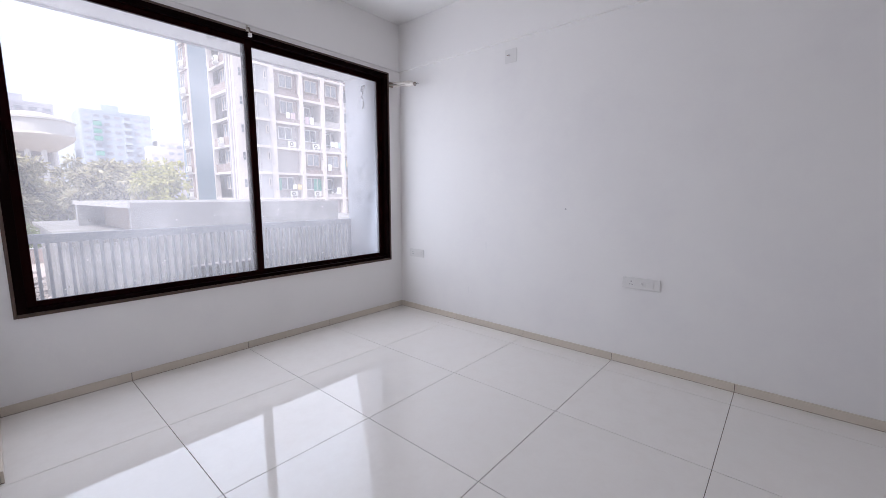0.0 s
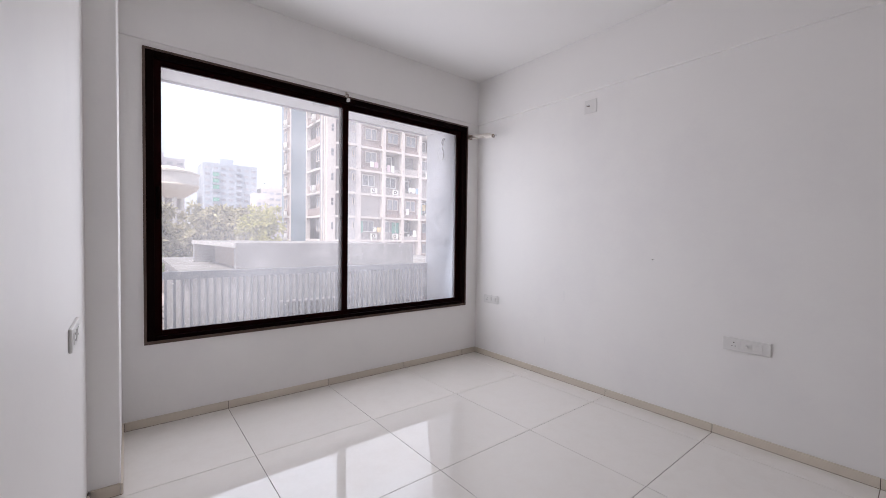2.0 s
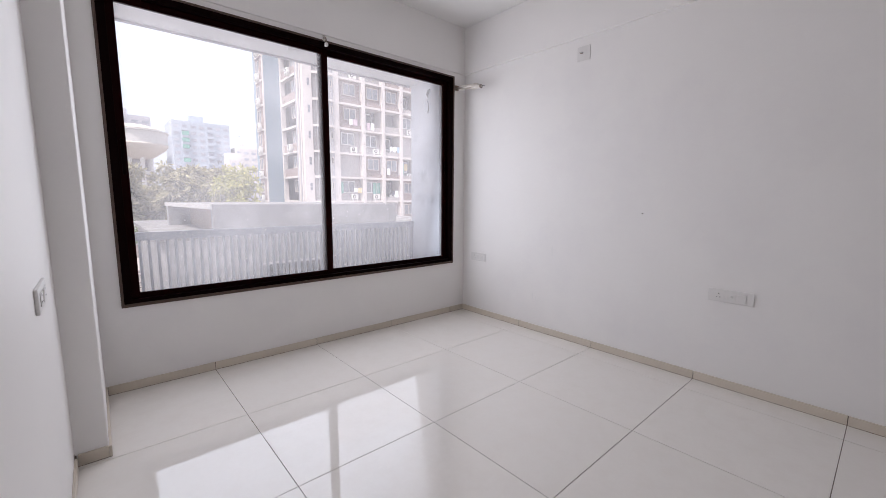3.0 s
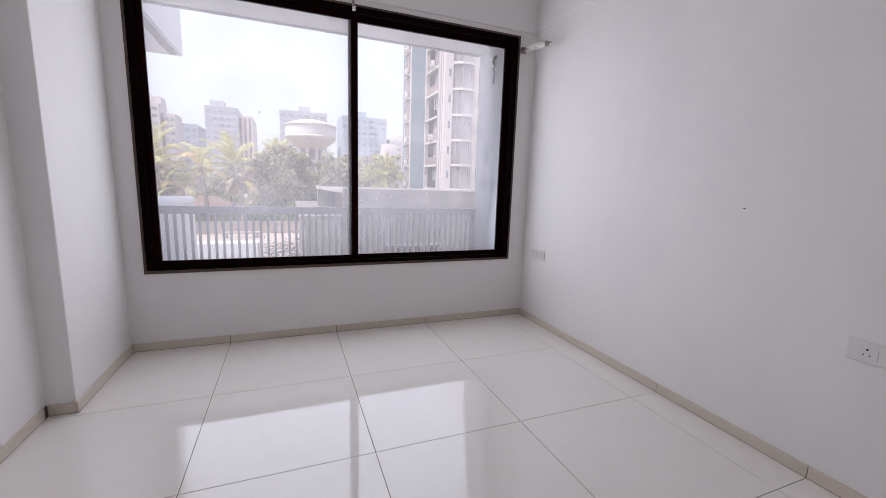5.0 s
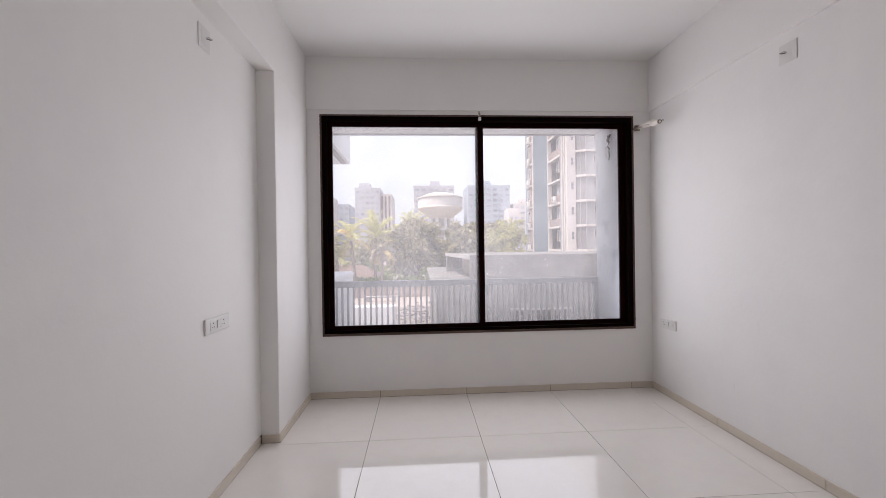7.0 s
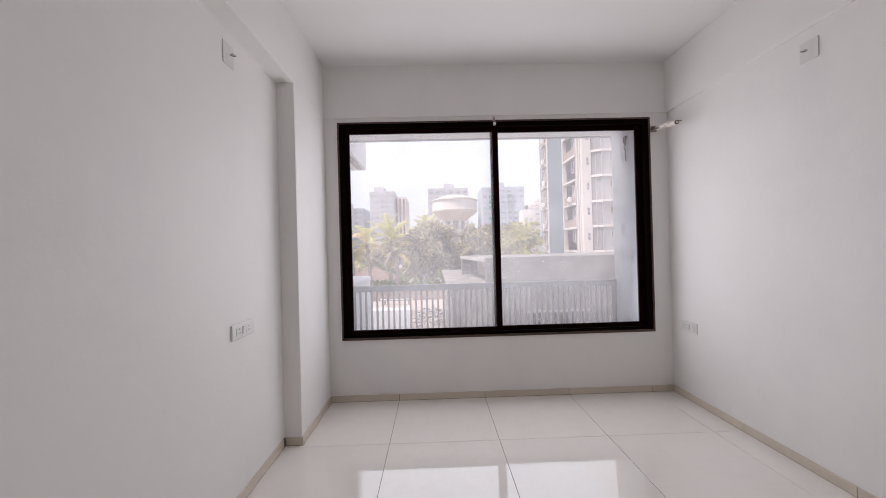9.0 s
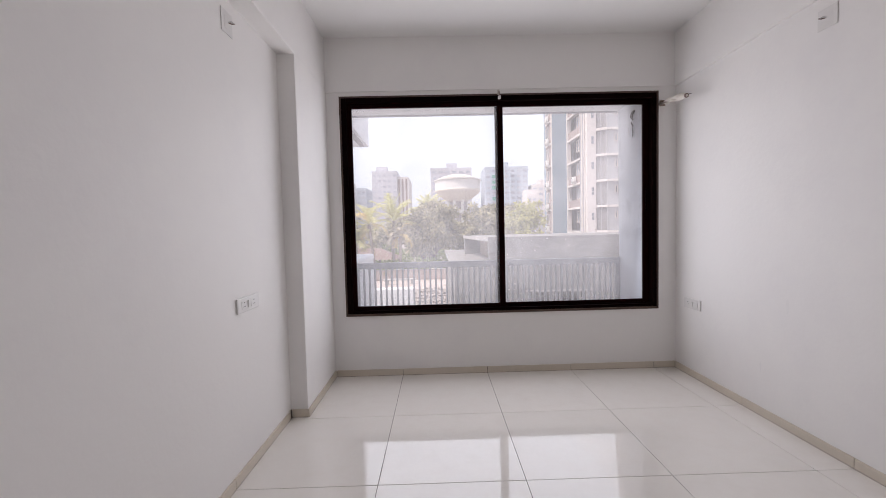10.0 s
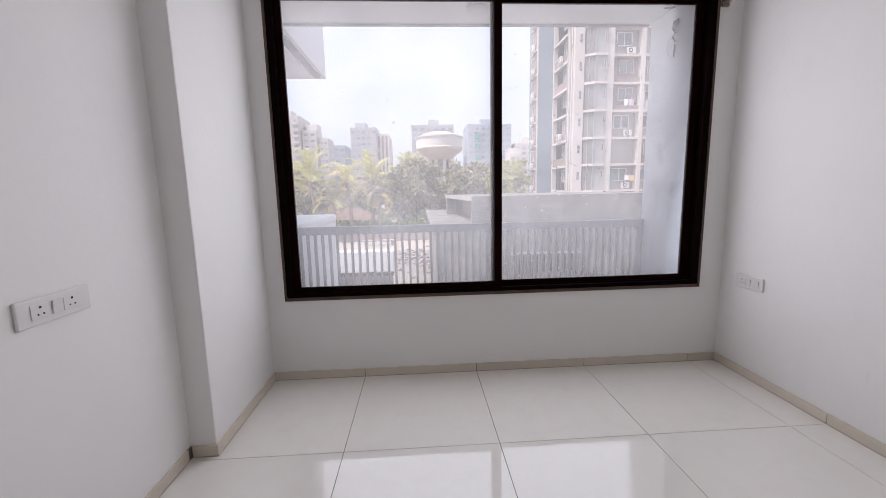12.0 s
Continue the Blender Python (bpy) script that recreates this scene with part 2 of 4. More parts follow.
# ---- building helpers ----
def bm_box(bm, lo, hi, bevel=0.0):
    ret = bmesh.ops.create_cube(bm, size=1.0)
    for v in ret["verts"]:
        v.co = Vector([(lo[i] + hi[i]) / 2 + v.co[i] * (hi[i] - lo[i]) for i in range(3)])
    if bevel:
        es = {e for v in ret["verts"] for e in v.link_edges}
        bmesh.ops.bevel(bm, geom=list(es), offset=bevel, segments=2, affect='EDGES', profile=0.5)
    return bm


def boxes(*spans, bevel=0.0):
    bm = bmesh.new()
    for lo, hi in spans:
        bm_box(bm, lo, hi, bevel)
    return bm


def tube(points, radii, sides=10, caps=True):
    bm = bmesh.new()
    rings = []
    pts = [Vector(p) for p in points]
    for i, p in enumerate(pts):
        d = (pts[min(i + 1, len(pts) - 1)] - pts[max(i - 1, 0)]).normalized()
        q = d.to_track_quat('Z', 'Y')
        r = radii[i] if isinstance(radii, (list, tuple)) else radii
        rings.append([bm.verts.new(p + q @ Vector((r * math.cos(2 * math.pi * k / sides), r * math.sin(2 * math.pi * k / sides), 0)))
                      for k in range(sides)])
    for a, b in zip(rings, rings[1:]):
        for k in range(sides):
            bm.faces.new((a[k], a[(k + 1) % sides], b[(k + 1) % sides], b[k]))
    if caps:
        bm.faces.new(rings[0][::-1])
        bm.faces.new(rings[-1])
    return bm


def lathe(centre, profile, sides=32):
    """A turned shape round the vertical line through centre; profile holds radius and height."""
    bm = bmesh.new()
    rings = [[bm.verts.new((centre[0] + r * math.cos(2 * math.pi * k / sides), centre[1] + r * math.sin(2 * math.pi * k / sides), centre[2] + z))
              for k in range(sides)] for r, z in profile]
    for a, b in zip(rings, rings[1:]):
        for k in range(sides):
            bm.faces.new((a[k], a[(k + 1) % sides], b[(k + 1) % sides], b[k]))
    bm.faces.new(rings[0][::-1])
    bm.faces.new(rings[-1])
    return bm


def base_of(ob):
    p = Vector((0, 0, 0))
    while ob:
        p += ob.location
        ob = ob.parent
    return p


def part(name, bm, material, parent=None, label="", smooth=False):
    me = bpy.data.meshes.new(name)
    bmesh.ops.recalc_face_normals(bm, faces=bm.faces)
    if parent:
        bmesh.ops.translate(bm, vec=-base_of(parent), verts=bm.verts)
    bm.to_mesh(me)
    bm.free()
    me.materials.append(material)
    if smooth:
        me.polygons.foreach_set("use_smooth", [True] * len(me.polygons))
    ob = new(name, me)
    if parent:
        ob.parent = parent
    if label:
        ob["label"] = label
    return ob


def thing(name, at, label, category, group="", kind=""):
    ob = new(name)
    ob.location = at
    ob.empty_display_size = 0.1
    return tagged(ob, label, category, group, kind)


def setting(name, bm, material, label, category):
    return tagged(part(name, bm, material), label, category, kind="structure")


def piece(name, mesh, at, parent):
    ob = new(name, mesh)
    ob.parent = parent
    ob.location = Vector(at) - base_of(parent)
    return ob


def mesh_of(name, bm, material):
    me = bpy.data.meshes.new(name)
    bmesh.ops.recalc_face_normals(bm, faces=bm.faces)
    bm.to_mesh(me)
    bm.free()
    me.materials.append(material)
    return me


# ---- the room ----
XL, XP, XR = -3.385, -3.257, 0.010      # left wall, pilaster and beam face, right wall
YB, YW, YO = -5.0, 0.010, 0.200         # back wall, window wall inside and outside
ZC, ZB = 3.15, 2.662                    # ceiling, underside of the beams
WX0, WX1, WZ0, WZ1 = -3.135, -0.165, 0.575, 2.620

setting("wall_right", boxes(((XR, YB - 0.2, -0.2), (XR + 0.2, YO, ZC))), WALL, "white painted plain wall with faint smudges", "wall")
setting("wall_left", boxes(((XL - 0.2, YB - 0.2, -0.2), (XL, YO, ZC))), WALL, "white painted wall beside the pilaster", "wall")
setting("wall_back", boxes(((XL, YB - 0.2, -0.2), (XR, YB, ZC))), WALL, "plain white painted wall", "wall")
setting("wall_window", boxes(
    ((XL, YW, -0.2), (WX0, YO, ZC)), ((WX1, YW, -0.2), (XR, YO, ZC)),
    ((WX0, YW, -0.2), (WX1, YO, WZ0)), ((WX0, YW, WZ1), (WX1, YO, ZC))), WALL, "white painted wall round a wide window", "wall")
setting("pilaster", boxes(((XL - 0.05, -0.80, -0.05), (XP, YW + 0.05, ZB + 0.05)), bevel=0.006), WALL, "shallow white plastered pilaster in the corner", "pilaster")
setting("beam_left", boxes(((XL - 0.05, YB - 0.05, ZB), (XP + 0.001, YW + 0.05, ZC + 0.05)), bevel=0.006), WALL, "white plastered beam along the wall top", "beam")
setting("beam_right", boxes(((XR - 0.022, YB - 0.05, ZB), (XR + 0.05, YW + 0.05, ZC + 0.05)), bevel=0.008), WALL, "white plastered beam slightly proud of the wall", "beam")
setting("beam_window", boxes(((XP - 0.05, YW - 0.012, ZB + 0.001), (XR + 0.03, YW + 0.05, ZC + 0.05)), bevel=0.006), WALL, "white plastered lintel beam over the window", "beam")
setting("ceiling", boxes(((XL - 0.2, YB - 0.2, ZC), (XR + 0.2, YO, ZC + 0.15))), CEIL, "plain white painted ceiling", "ceiling")

floor = setting("floor", boxes(((XL, YB, -0.2), (XR, YW, -0.0025))), GROUT, "polished cream floor tiles with thin dark joints", "floor")

# skirting: courses of tile pieces under a joint each
SK_H, SK_T = 0.060, 0.011
XLINES = [XR, -0.210, -1.008, -1.810, -2.616, XL]
YLINES = [YW, -0.836, -1.638, -2.440, -3.242, -4.044, -4.846, YB]
baseboard = thing("baseboard", (0, 0, 0), "beige-grey tile skirting with open joints", "skirting", kind="structure")
part("floor_joint", boxes(((XP, YW - SK_T + 0.001, -0.002), (XR, YW, 0.0024)), ((XR - SK_T + 0.001, YB, -0.002), (XR, YW - SK_T + 0.001, 0.0024)),
                          ((XL, YB, -0.002), (XL + SK_T - 0.001, -0.80, 0.0024)), ((XL + SK_T - 0.001, -0.80 - SK_T + 0.001, -0.002), (XP + SK_T - 0.001, -0.80, 0.0024)),
                          ((XP, -0.80, -0.002), (XP + SK_T - 0.001, YW - SK_T + 0.001, 0.0024))), STAIN, baseboard, "dirty brown joint along the floor")


part("joint_bed", boxes(((XP, YW - 0.006, 0.0), (XR, YW, SK_H - 0.003)), ((XR - 0.006, YB, 0.0), (XR, YW - 0.006, SK_H - 0.003)),
                        ((XL, YB, 0.0), (XL + 0.006, -0.80, SK_H - 0.003))), GROUT, baseboard)


def skirt_piece(lo, hi):
    bm = boxes(((lo[0], lo[1], 0.0025), hi), bevel=0.0015)
    ob = part("skirting_tile", bm, SKIRT, baseboard)
    return ob


for a, b in zip(XLINES[:-1], XLINES[1:]):
    x1, x0 = min(a, XR - SK_T), max(b, XP + SK_T)
    if x1 - x0 > 0.03:
        skirt_piece((x0 + 0.002, YW - SK_T, 0.0), (x1 - 0.002, YW, SK_H + random.uniform(-0.001, 0.001)))
for a, b in zip(YLINES[:-1], YLINES[1:]):
    y1, y0 = a, b
    skirt_piece((XR - SK_T, y0 + 0.002, 0.0), (XR, y1 - 0.002, SK_H + random.uniform(-0.001, 0.001)))
    if a > -0.8:
        skirt_piece((XP, -0.80 - SK_T, 0.0), (XP + SK_T, y1 - 0.0015, SK_H))
        skirt_piece((XL + SK_T, -0.80 - SK_T, 0.0), (XP - 0.001, -0.80, SK_H))
    else:
        skirt_piece((XL, y0 + 0.0015, 0.0), (XL + SK_T, min(y1, -0.80) - 0.0015, SK_H + random.uniform(-0.001, 0.001)))

# ---- the window ----
window = thing("window_1", (-1.65, 0.0, WZ0), "dark brown framed two-pane sliding window with dusty glass", "window", kind="structure")


def ring(x0, x1, z0, z1, w, y0, y1, bevel=0.002):
    wl, wr, wb, wt = w
    return boxes(((x0, y0, z0), (x0 + wl, y1, z1)), ((x1 - wr, y0, z0), (x1, y1, z1)),
                 ((x0 + wl, y0, z0), (x1 - wr, y1, z0 + wb)), ((x0 + wl, y0, z1 - wt), (x1 - wr, y1, z1)), bevel=bevel)


part("edge_trim", ring(WX0, WX1, WZ0, WZ1, (0.016, 0.016, 0.022, 0.014), -0.008, 0.10), TRIM, window, "worn brown wooden edge strip")
part("window_frame", ring(WX0 + 0.016, WX1 - 0.016, WZ0 + 0.022, WZ1 - 0.014, (0.046, 0.046, 0.028, 0.046), -0.002, 0.12), FRAME, window,
     "very dark brown outer frame with tracks")
part("track", boxes(((WX0 + 0.06, 0.030, WZ0 + 0.049), (WX1 - 0.06, 0.036, WZ0 + 0.060)),
                    ((WX0 + 0.06, 0.078, WZ0 + 0.049), (WX1 - 0.06, 0.084, WZ0 + 0.060))), FRAME, window)
XM = -1.655
left_sash = part("sash", ring(WX0 + 0.060, XM + 0.036, WZ0 + 0.052, WZ1 - 0.058, (0.046, 0.052, 0.036, 0.046), 0.024, 0.048), SASHP, window)
right_sash = part("sash", ring(XM - 0.036, WX1 - 0.060, WZ0 + 0.052, WZ1 - 0.058, (0.052, 0.060, 0.036, 0.046), 0.050, 0.074), SASHP, window)
for sash, x0, x1, y in ((left_sash, WX0 + 0.10, XM - 0.012, 0.034), (right_sash, XM + 0.012, WX1 - 0.115, 0.060)):
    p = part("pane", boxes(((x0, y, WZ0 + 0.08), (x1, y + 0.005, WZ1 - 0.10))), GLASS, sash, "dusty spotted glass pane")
    p.visible_shadow = False
part("pull_handle", boxes(((WX0 + 0.075, 0.014, 1.45), (WX0 + 0.095, 0.025, 1.68)), bevel=0.004), FRAME, left_sash, "black flush pull")
part("pull_handle", boxes(((WX1 - 0.098, 0.040, 1.50), (WX1 - 0.078, 0.051, 1.72)), bevel=0.004), FRAME, right_sash, "black flush pull")


def specks(x0, x1, z0, z1, y, n, low, seed, size):
    rng = random.Random(seed)
    bm = bmesh.new()
    for _ in range(n):
        u, v = rng.random(), rng.random() ** low
        cx, cz = x0 + u * (x1 - x0), z0 + v * (z1 - z0)
        r = size * (0.4 + rng.random() ** 3 * 1.6)
        k = rng.randint(5, 7)
        ph = rng.random() * 6
        ratio = rng.uniform(0.45, 1.0)
        vs = [bm.verts.new((cx + r * rng.uniform(0.7, 1.2) * math.cos(ph + 2 * math.pi * i / k) * ratio, y,
                            cz + r * rng.uniform(0.7, 1.2) * math.sin(ph + 2 * math.pi * i / k))) for i in range(k)]
        bm.faces.new(vs)
    return bm


for sash, nm, bm, m in (
        (left_sash, "dirt_specks", specks(-3.02, -1.70, 0.70, 2.50, 0.0325, 190, 0.9, 3, 0.0024), SPECK),
        (right_sash, "dirt_specks", specks(-1.61, -0.31, 0.68, 2.3, 0.0585, 1900, 2.4, 4, 0.0023), SPECK),
        (right_sash, "paint_splashes", specks(-1.61, -0.31, 0.68, 1.3, 0.0580, 220, 1.6, 5, 0.0030), SPECK_W),
        (left_sash, "paint_splashes", specks(-3.02, -1.70, 0.68, 1.2, 0.0320, 120, 1.6, 6, 0.0028), SPECK_W)):
    tagged(part(nm, bm, m, sash), kind="stuff")

SCUFF = mat("faint_scuff", (0.845, 0.825, 0.81), 0.6, var=0.03, scale=40)
SCUFFS = ((-1.20, 0.815, 0.012, 0.05), (-0.99, 0.345, 0.008, 0.035), (-1.03, 0.33, 0.004, 0.02))


# ---- small fittings in the room ----
def wall_plate(name, at, side, width, height, modules, label, category):
    """A modular plate on a side wall: side is +1 on the wall at the right, -1 on the one at the left; it runs away from the window.
    modules: (kind, start, length) along the plate."""
    x, y, z = at
    t = thing(name, at, label, category)
    s = -side

    def slab(u0, u1, v0, v1, d0, d1, bevel):
        ys = sorted((y - u0, y - u1))
        xs = sorted((x + s * d0, x + s * d1))
        return boxes(((xs[0], ys[0], z + v0), (xs[1], ys[1], z + v1)), bevel=bevel)
    part("plate", slab(0, width, 0, height, 0, 0.011, 0.004), PLATE, t)
    m0, m1 = height * 0.24, height * 0.76
    for kind, u, w in modules:
        if kind == "socket":
            sk = part("socket", slab(u, u + w, m0, m1, 0.011, 0.0135, 0.001), PLATE, t)
            cu = u + w * 0.5
            for du, dv, r in ((0, 0.013, 0.0036), (-0.0095, -0.009, 0.0026), (0.0095, -0.009, 0.0026)):
                part("pin_hole", slab(cu + du - r, cu + du + r, height / 2 + dv - r, height / 2 + dv + r, 0.0136, 0.0142, 0), HOLE, sk)
        elif kind == "switch":
            ro = part("rocker", slab(u, u + w, m0, m1, 0.011, 0.015, 0.0015), PLATE, t)
            bmesh_me = ro.data
            for v in bmesh_me.vertices:
                if v.co.x * s > 0.012 and v.co.z > height / 2:
                    v.co.x += s * 0.003
        elif kind == "knob":
            part("blank", slab(u, u + w, m0, m1, 0.011, 0.013, 0.001), PLATE, t)
            q = tube([(x + s * 0.012, y - u - w / 2, z + height / 2), (x + s * 0.024, y - u - w / 2, z + height / 2)], [0.010, 0.008], 14)
            part("knob", q, PLATE, t)
        elif kind == "blank":
            part("blank", slab(u, u + w, m0, m1, 0.011, 0.0125, 0.001), PLATE, t)
    return t


wall_plate("socket_plate", (XR, -0.134, 0.612), 1, 0.222, 0.090,
           [("socket", 0.030, 0.060), ("switch", 0.098, 0.030), ("blank", 0.132, 0.024), ("switch", 0.160, 0.032)],
           "white switch and socket plate low on the wall", "socket")
wall_plate("socket_plate", (XR, -2.487, 0.607), 1, 0.265, 0.087,
           [("socket", 0.032, 0.066), ("knob", 0.112, 0.050), ("switch", 0.172, 0.050)],
           "long white plate with socket, round knob and switch", "socket")
wall_plate("socket_plate", (XL, -1.268, 0.926), -1, 0.263, 0.086,
           [("socket", 0.045, 0.062), ("switch", 0.113, 0.036), ("socket", 0.158, 0.062)],
           "white plate with two sockets and a switch", "socket")


def light_point(name, x, s, y0, y1, z0, z1, label):
    t = thing(name, (x, (y0 + y1) / 2, z0), label, "outlet plate")
    xs = sorted((x, x + s * 0.005))
    part("plate", boxes(((xs[0], y0, z0), (xs[1], y1, z1)), bevel=0.003), PLATE, t)
    yc, zc = (y0 + y1) / 2, (z0 + z1) / 2
    part("module", boxes(((min(x + s * 0.005, x + s * 0.006), yc - 0.028, zc - 0.034), (max(x + s * 0.005, x + s * 0.006), yc + 0.028, zc + 0.034))), PLATE, t)
    part("wire", tube([(x + s * 0.012, yc, zc), (x + s * 0.028, yc + 0.004, zc + 0.006), (x + s * 0.036, yc + 0.012, zc - 0.002)], 0.0035, 6), WIRE_P, t, "short twisted wire end")
    part("wire", tube([(x + s * 0.012, yc + 0.004, zc), (x + s * 0.030, yc + 0.012, zc - 0.004), (x + s * 0.036, yc + 0.020, zc + 0.002)], 0.003, 6), WIRE_B, t, "short brown wire end")
    return t


light_point("wall_light_point", XR, -1, -1.491, -1.372, 2.474, 2.592, "white blank plate with a loose wire end under the beam")
light_point("wall_light_point", XL, 1, -1.545, -1.430, 2.466, 2.592, "white blank plate with a loose wire end high on the wall")

hook = thing("curtain_bracket", (-1.66, 0.0, 2.60), "small pale curtain bracket over the window centre", "bracket")
part("back_plate", boxes(((-1.670, -0.013, 2.607), (-1.650, -0.0085, 2.655)), bevel=0.002), STEEL, hook)
part("arm", tube([(-1.66, -0.012, 2.635), (-1.66, -0.045, 2.625), (-1.66, -0.055, 2.60), (-1.66, -0.052, 2.58)], [0.006, 0.006, 0.007, 0.008], 10), RODM, hook, smooth=True)
part("end_cap", boxes(((-1.672, -0.066, 2.556), (-1.648, -0.040, 2.584)), bevel=0.003), PLATE, hook, "pale square end cap")

rod = thing("curtain_rod_bundle", (-0.125, 0.0, 2.51), "short steel rod wrapped in crumpled clear film, fixed beside the window", "curtain rod")
part("rod", tube([(-0.125, 0.009, 2.512), (-0.127, -0.10, 2.496), (-0.129, -0.24, 2.475)], 0.015, 14), RODM, rod, smooth=True)
part("second_rod", tube([(-0.150, 0.009, 2.500), (-0.148, -0.12, 2.482), (-0.148, -0.27, 2.459)], 0.009, 12), STEEL, rod, smooth=True)
part("mount", boxes(((-0.150, -0.006, 2.480), (-0.100, 0.0095, 2.532)), bevel=0.003), RODM, rod)
wrap = tube([(-0.129, -0.045, 2.503), (-0.130, -0.09, 2.497), (-0.131, -0.14, 2.490), (-0.133, -0.19, 2.483), (-0.132, -0.235, 2.476), (-0.137, -0.275, 2.468), (-0.133, -0.32, 2.461), (-0.138, -0.355, 2.454), (-0.137, -0.385, 2.450)],
            [0.017, 0.023, 0.020, 0.026, 0.022, 0.026, 0.028, 0.019, 0.007], 18)
for v in wrap.verts:
    v.co += Vector((noise.noise(v.co * 45), noise.noise(v.co * 45 + Vector((9, 0, 0))), noise.noise(v.co * 45 + Vector((0, 9, 0))))) * 0.012
part("film_wrap", wrap, FOIL, rod, "crumpled translucent film")
for y0, z0 in ((-0.02, 2.507), (-0.205, 2.480), (-0.29, 2.466), (-0.365, 2.453)):
    part("tape_band", tube([(-0.134, y0, z0), (-0.134, y0 - 0.012, z0 - 0.002)], 0.018, 14), WIRE_B, rod, "dark brown tape")
part("loose_end", tube([(-0.132, -0.375, 2.451), (-0.125, -0.40, 2.458), (-0.118, -0.41, 2.452)], 0.003, 6), WIRE, rod)

nail = thing("wall_plug", (XR, -2.0, 1.198), "tiny dark screw hole mark in the wall", "wall plug")
part("plug", tube([(XR - 0.002, -2.0, 1.198), (XR + 0.002, -2.0, 1.198)], 0.004, 8), HOLE, nail)
part("chip", boxes(((XR - 0.0015, -2.012, 1.1965), (XR + 0.001, -1.990, 1.2005))), SMUDGE, nail)

bm = bmesh.new()
for sy, sz, sw, sh in SCUFFS:
    bm.faces.new([bm.verts.new((XR - 0.0006, sy + sw * math.cos(a) * (1 + 0.25 * math.sin(3 * a)), sz + sh * math.sin(a))) for a in np.linspace(0, 2 * math.pi, 14, endpoint=False)])
tagged(part("wall_scuffs", bm, SCUFF), "faint grey scuff marks on white paint", "scuff marks", kind="stuff")

# ---- the balcony ledge outside ----
FX = -0.200
setting("balcony_floor", boxes(((-3.6, YO, -0.25), (FX, 0.80, -0.06))), CONC, "plain concrete balcony ledge floor", "balcony floor")
fin = setting("balcony_fin_wall", boxes(((FX, YO, -3.6), (0.21, 0.742, ZB)), bevel=0.006), FIN, "weathered white plastered end wall of the balcony", "wall")
setting("balcony_soffit", boxes(((-3.6, YO, 2.664), (0.21, 0.745, 3.3)), ((-3.6, 0.765, 2.664), (0.21, 0.80, 3.3)), ((-3.6, 0.744, 2.676), (0.21, 0.766, 3.3))),
        SOFFIT, "white plastered slab over the balcony with a drip groove", "soffit")
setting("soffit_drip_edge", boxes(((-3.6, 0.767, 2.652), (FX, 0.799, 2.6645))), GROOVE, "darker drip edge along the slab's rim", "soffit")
lamp = thing("soffit_lamp", (-1.72, 0.43, 2.664), "round white surface lamp under the slab, unlit", "lamp")
part("base", lathe((-1.72, 0.43, 2.644), [(0.085, 0.02), (0.088, 0.006), (0.082, 0.0)]), PLATE, lamp)
part("diffuser", lathe((-1.72, 0.43, 2.615), [(0.078, 0.029), (0.078, 0.012), (0.06, 0.002), (0.02, 0.0)]), LAMPG, lamp, "milky white dome", True)

cable = thing("loose_cable", (FX, 0.55, 2.45), "dark cable tails hanging from a hole in the plaster", "cable")
part("knot", tube([(FX - 0.002, 0.37, 2.55), (FX - 0.02, 0.38, 2.53), (FX - 0.025, 0.39, 2.49), (FX - 0.01, 0.39, 2.46)], [0.008, 0.018, 0.015, 0.007], 10), WIRE, cable)
part("tail", tube([(FX - 0.012, 0.39, 2.46), (FX - 0.022, 0.40, 2.43), (FX - 0.012, 0.385, 2.40), (FX - 0.02, 0.375, 2.37), (FX - 0.012, 0.385, 2.33), (FX - 0.010, 0.40, 2.29)], 0.0065, 8), WIRE, cable)
part("pale_tail", tube([(FX - 0.012, 0.39, 2.46), (FX - 0.018, 0.45, 2.43), (FX - 0.012, 0.48, 2.37), (FX - 0.010, 0.46, 2.31), (FX - 0.006, 0.42, 2.28)], 0.003, 6), WIRE_P, cable)
part("top_tail", tube([(FX - 0.004, 0.42, 2.655), (FX - 0.04, 0.43, 2.648), (FX - 0.08, 0.44, 2.655)], [0.006, 0.010, 0.004], 8), WIRE, cable)

rail = thing("railing", (-1.75, 0.72, -0.06), "light grey metal balcony railing with flat upright bars", "railing")
RX0, RX1, RY = -3.56, FX - 0.004, 0.72
part("top_rail", boxes(((RX0, RY - 0.03, 0.955), (RX1, RY + 0.02, 1.022)), bevel=0.004), RAILP, rail)
part("bottom_rail", boxes(((RX0, RY - 0.02, 0.02), (RX1, RY + 0.02, 0.06)), bevel=0.003), RAILP, rail)
part("post", boxes(((RX1 - 0.05, RY - 0.02, -0.06), (RX1, RY + 0.02, 0.955)), bevel=0.003), RAILP, rail)
part("post", boxes(((RX0, RY - 0.02, -0.06), (RX0 + 0.05, RY + 0.02, 0.955)), bevel=0.003), RAILP, rail)
bar_mesh = mesh_of("bar", boxes(((-0.010, -0.016, 0.06), (0.010, 0.016, 0.955))), RAILP)
x = RX1 - 0.05 - 0.051
while x > RX0 + 0.06:
    piece("bar", bar_mesh, (x, RY, 0), rail)
    x -= 0.0619

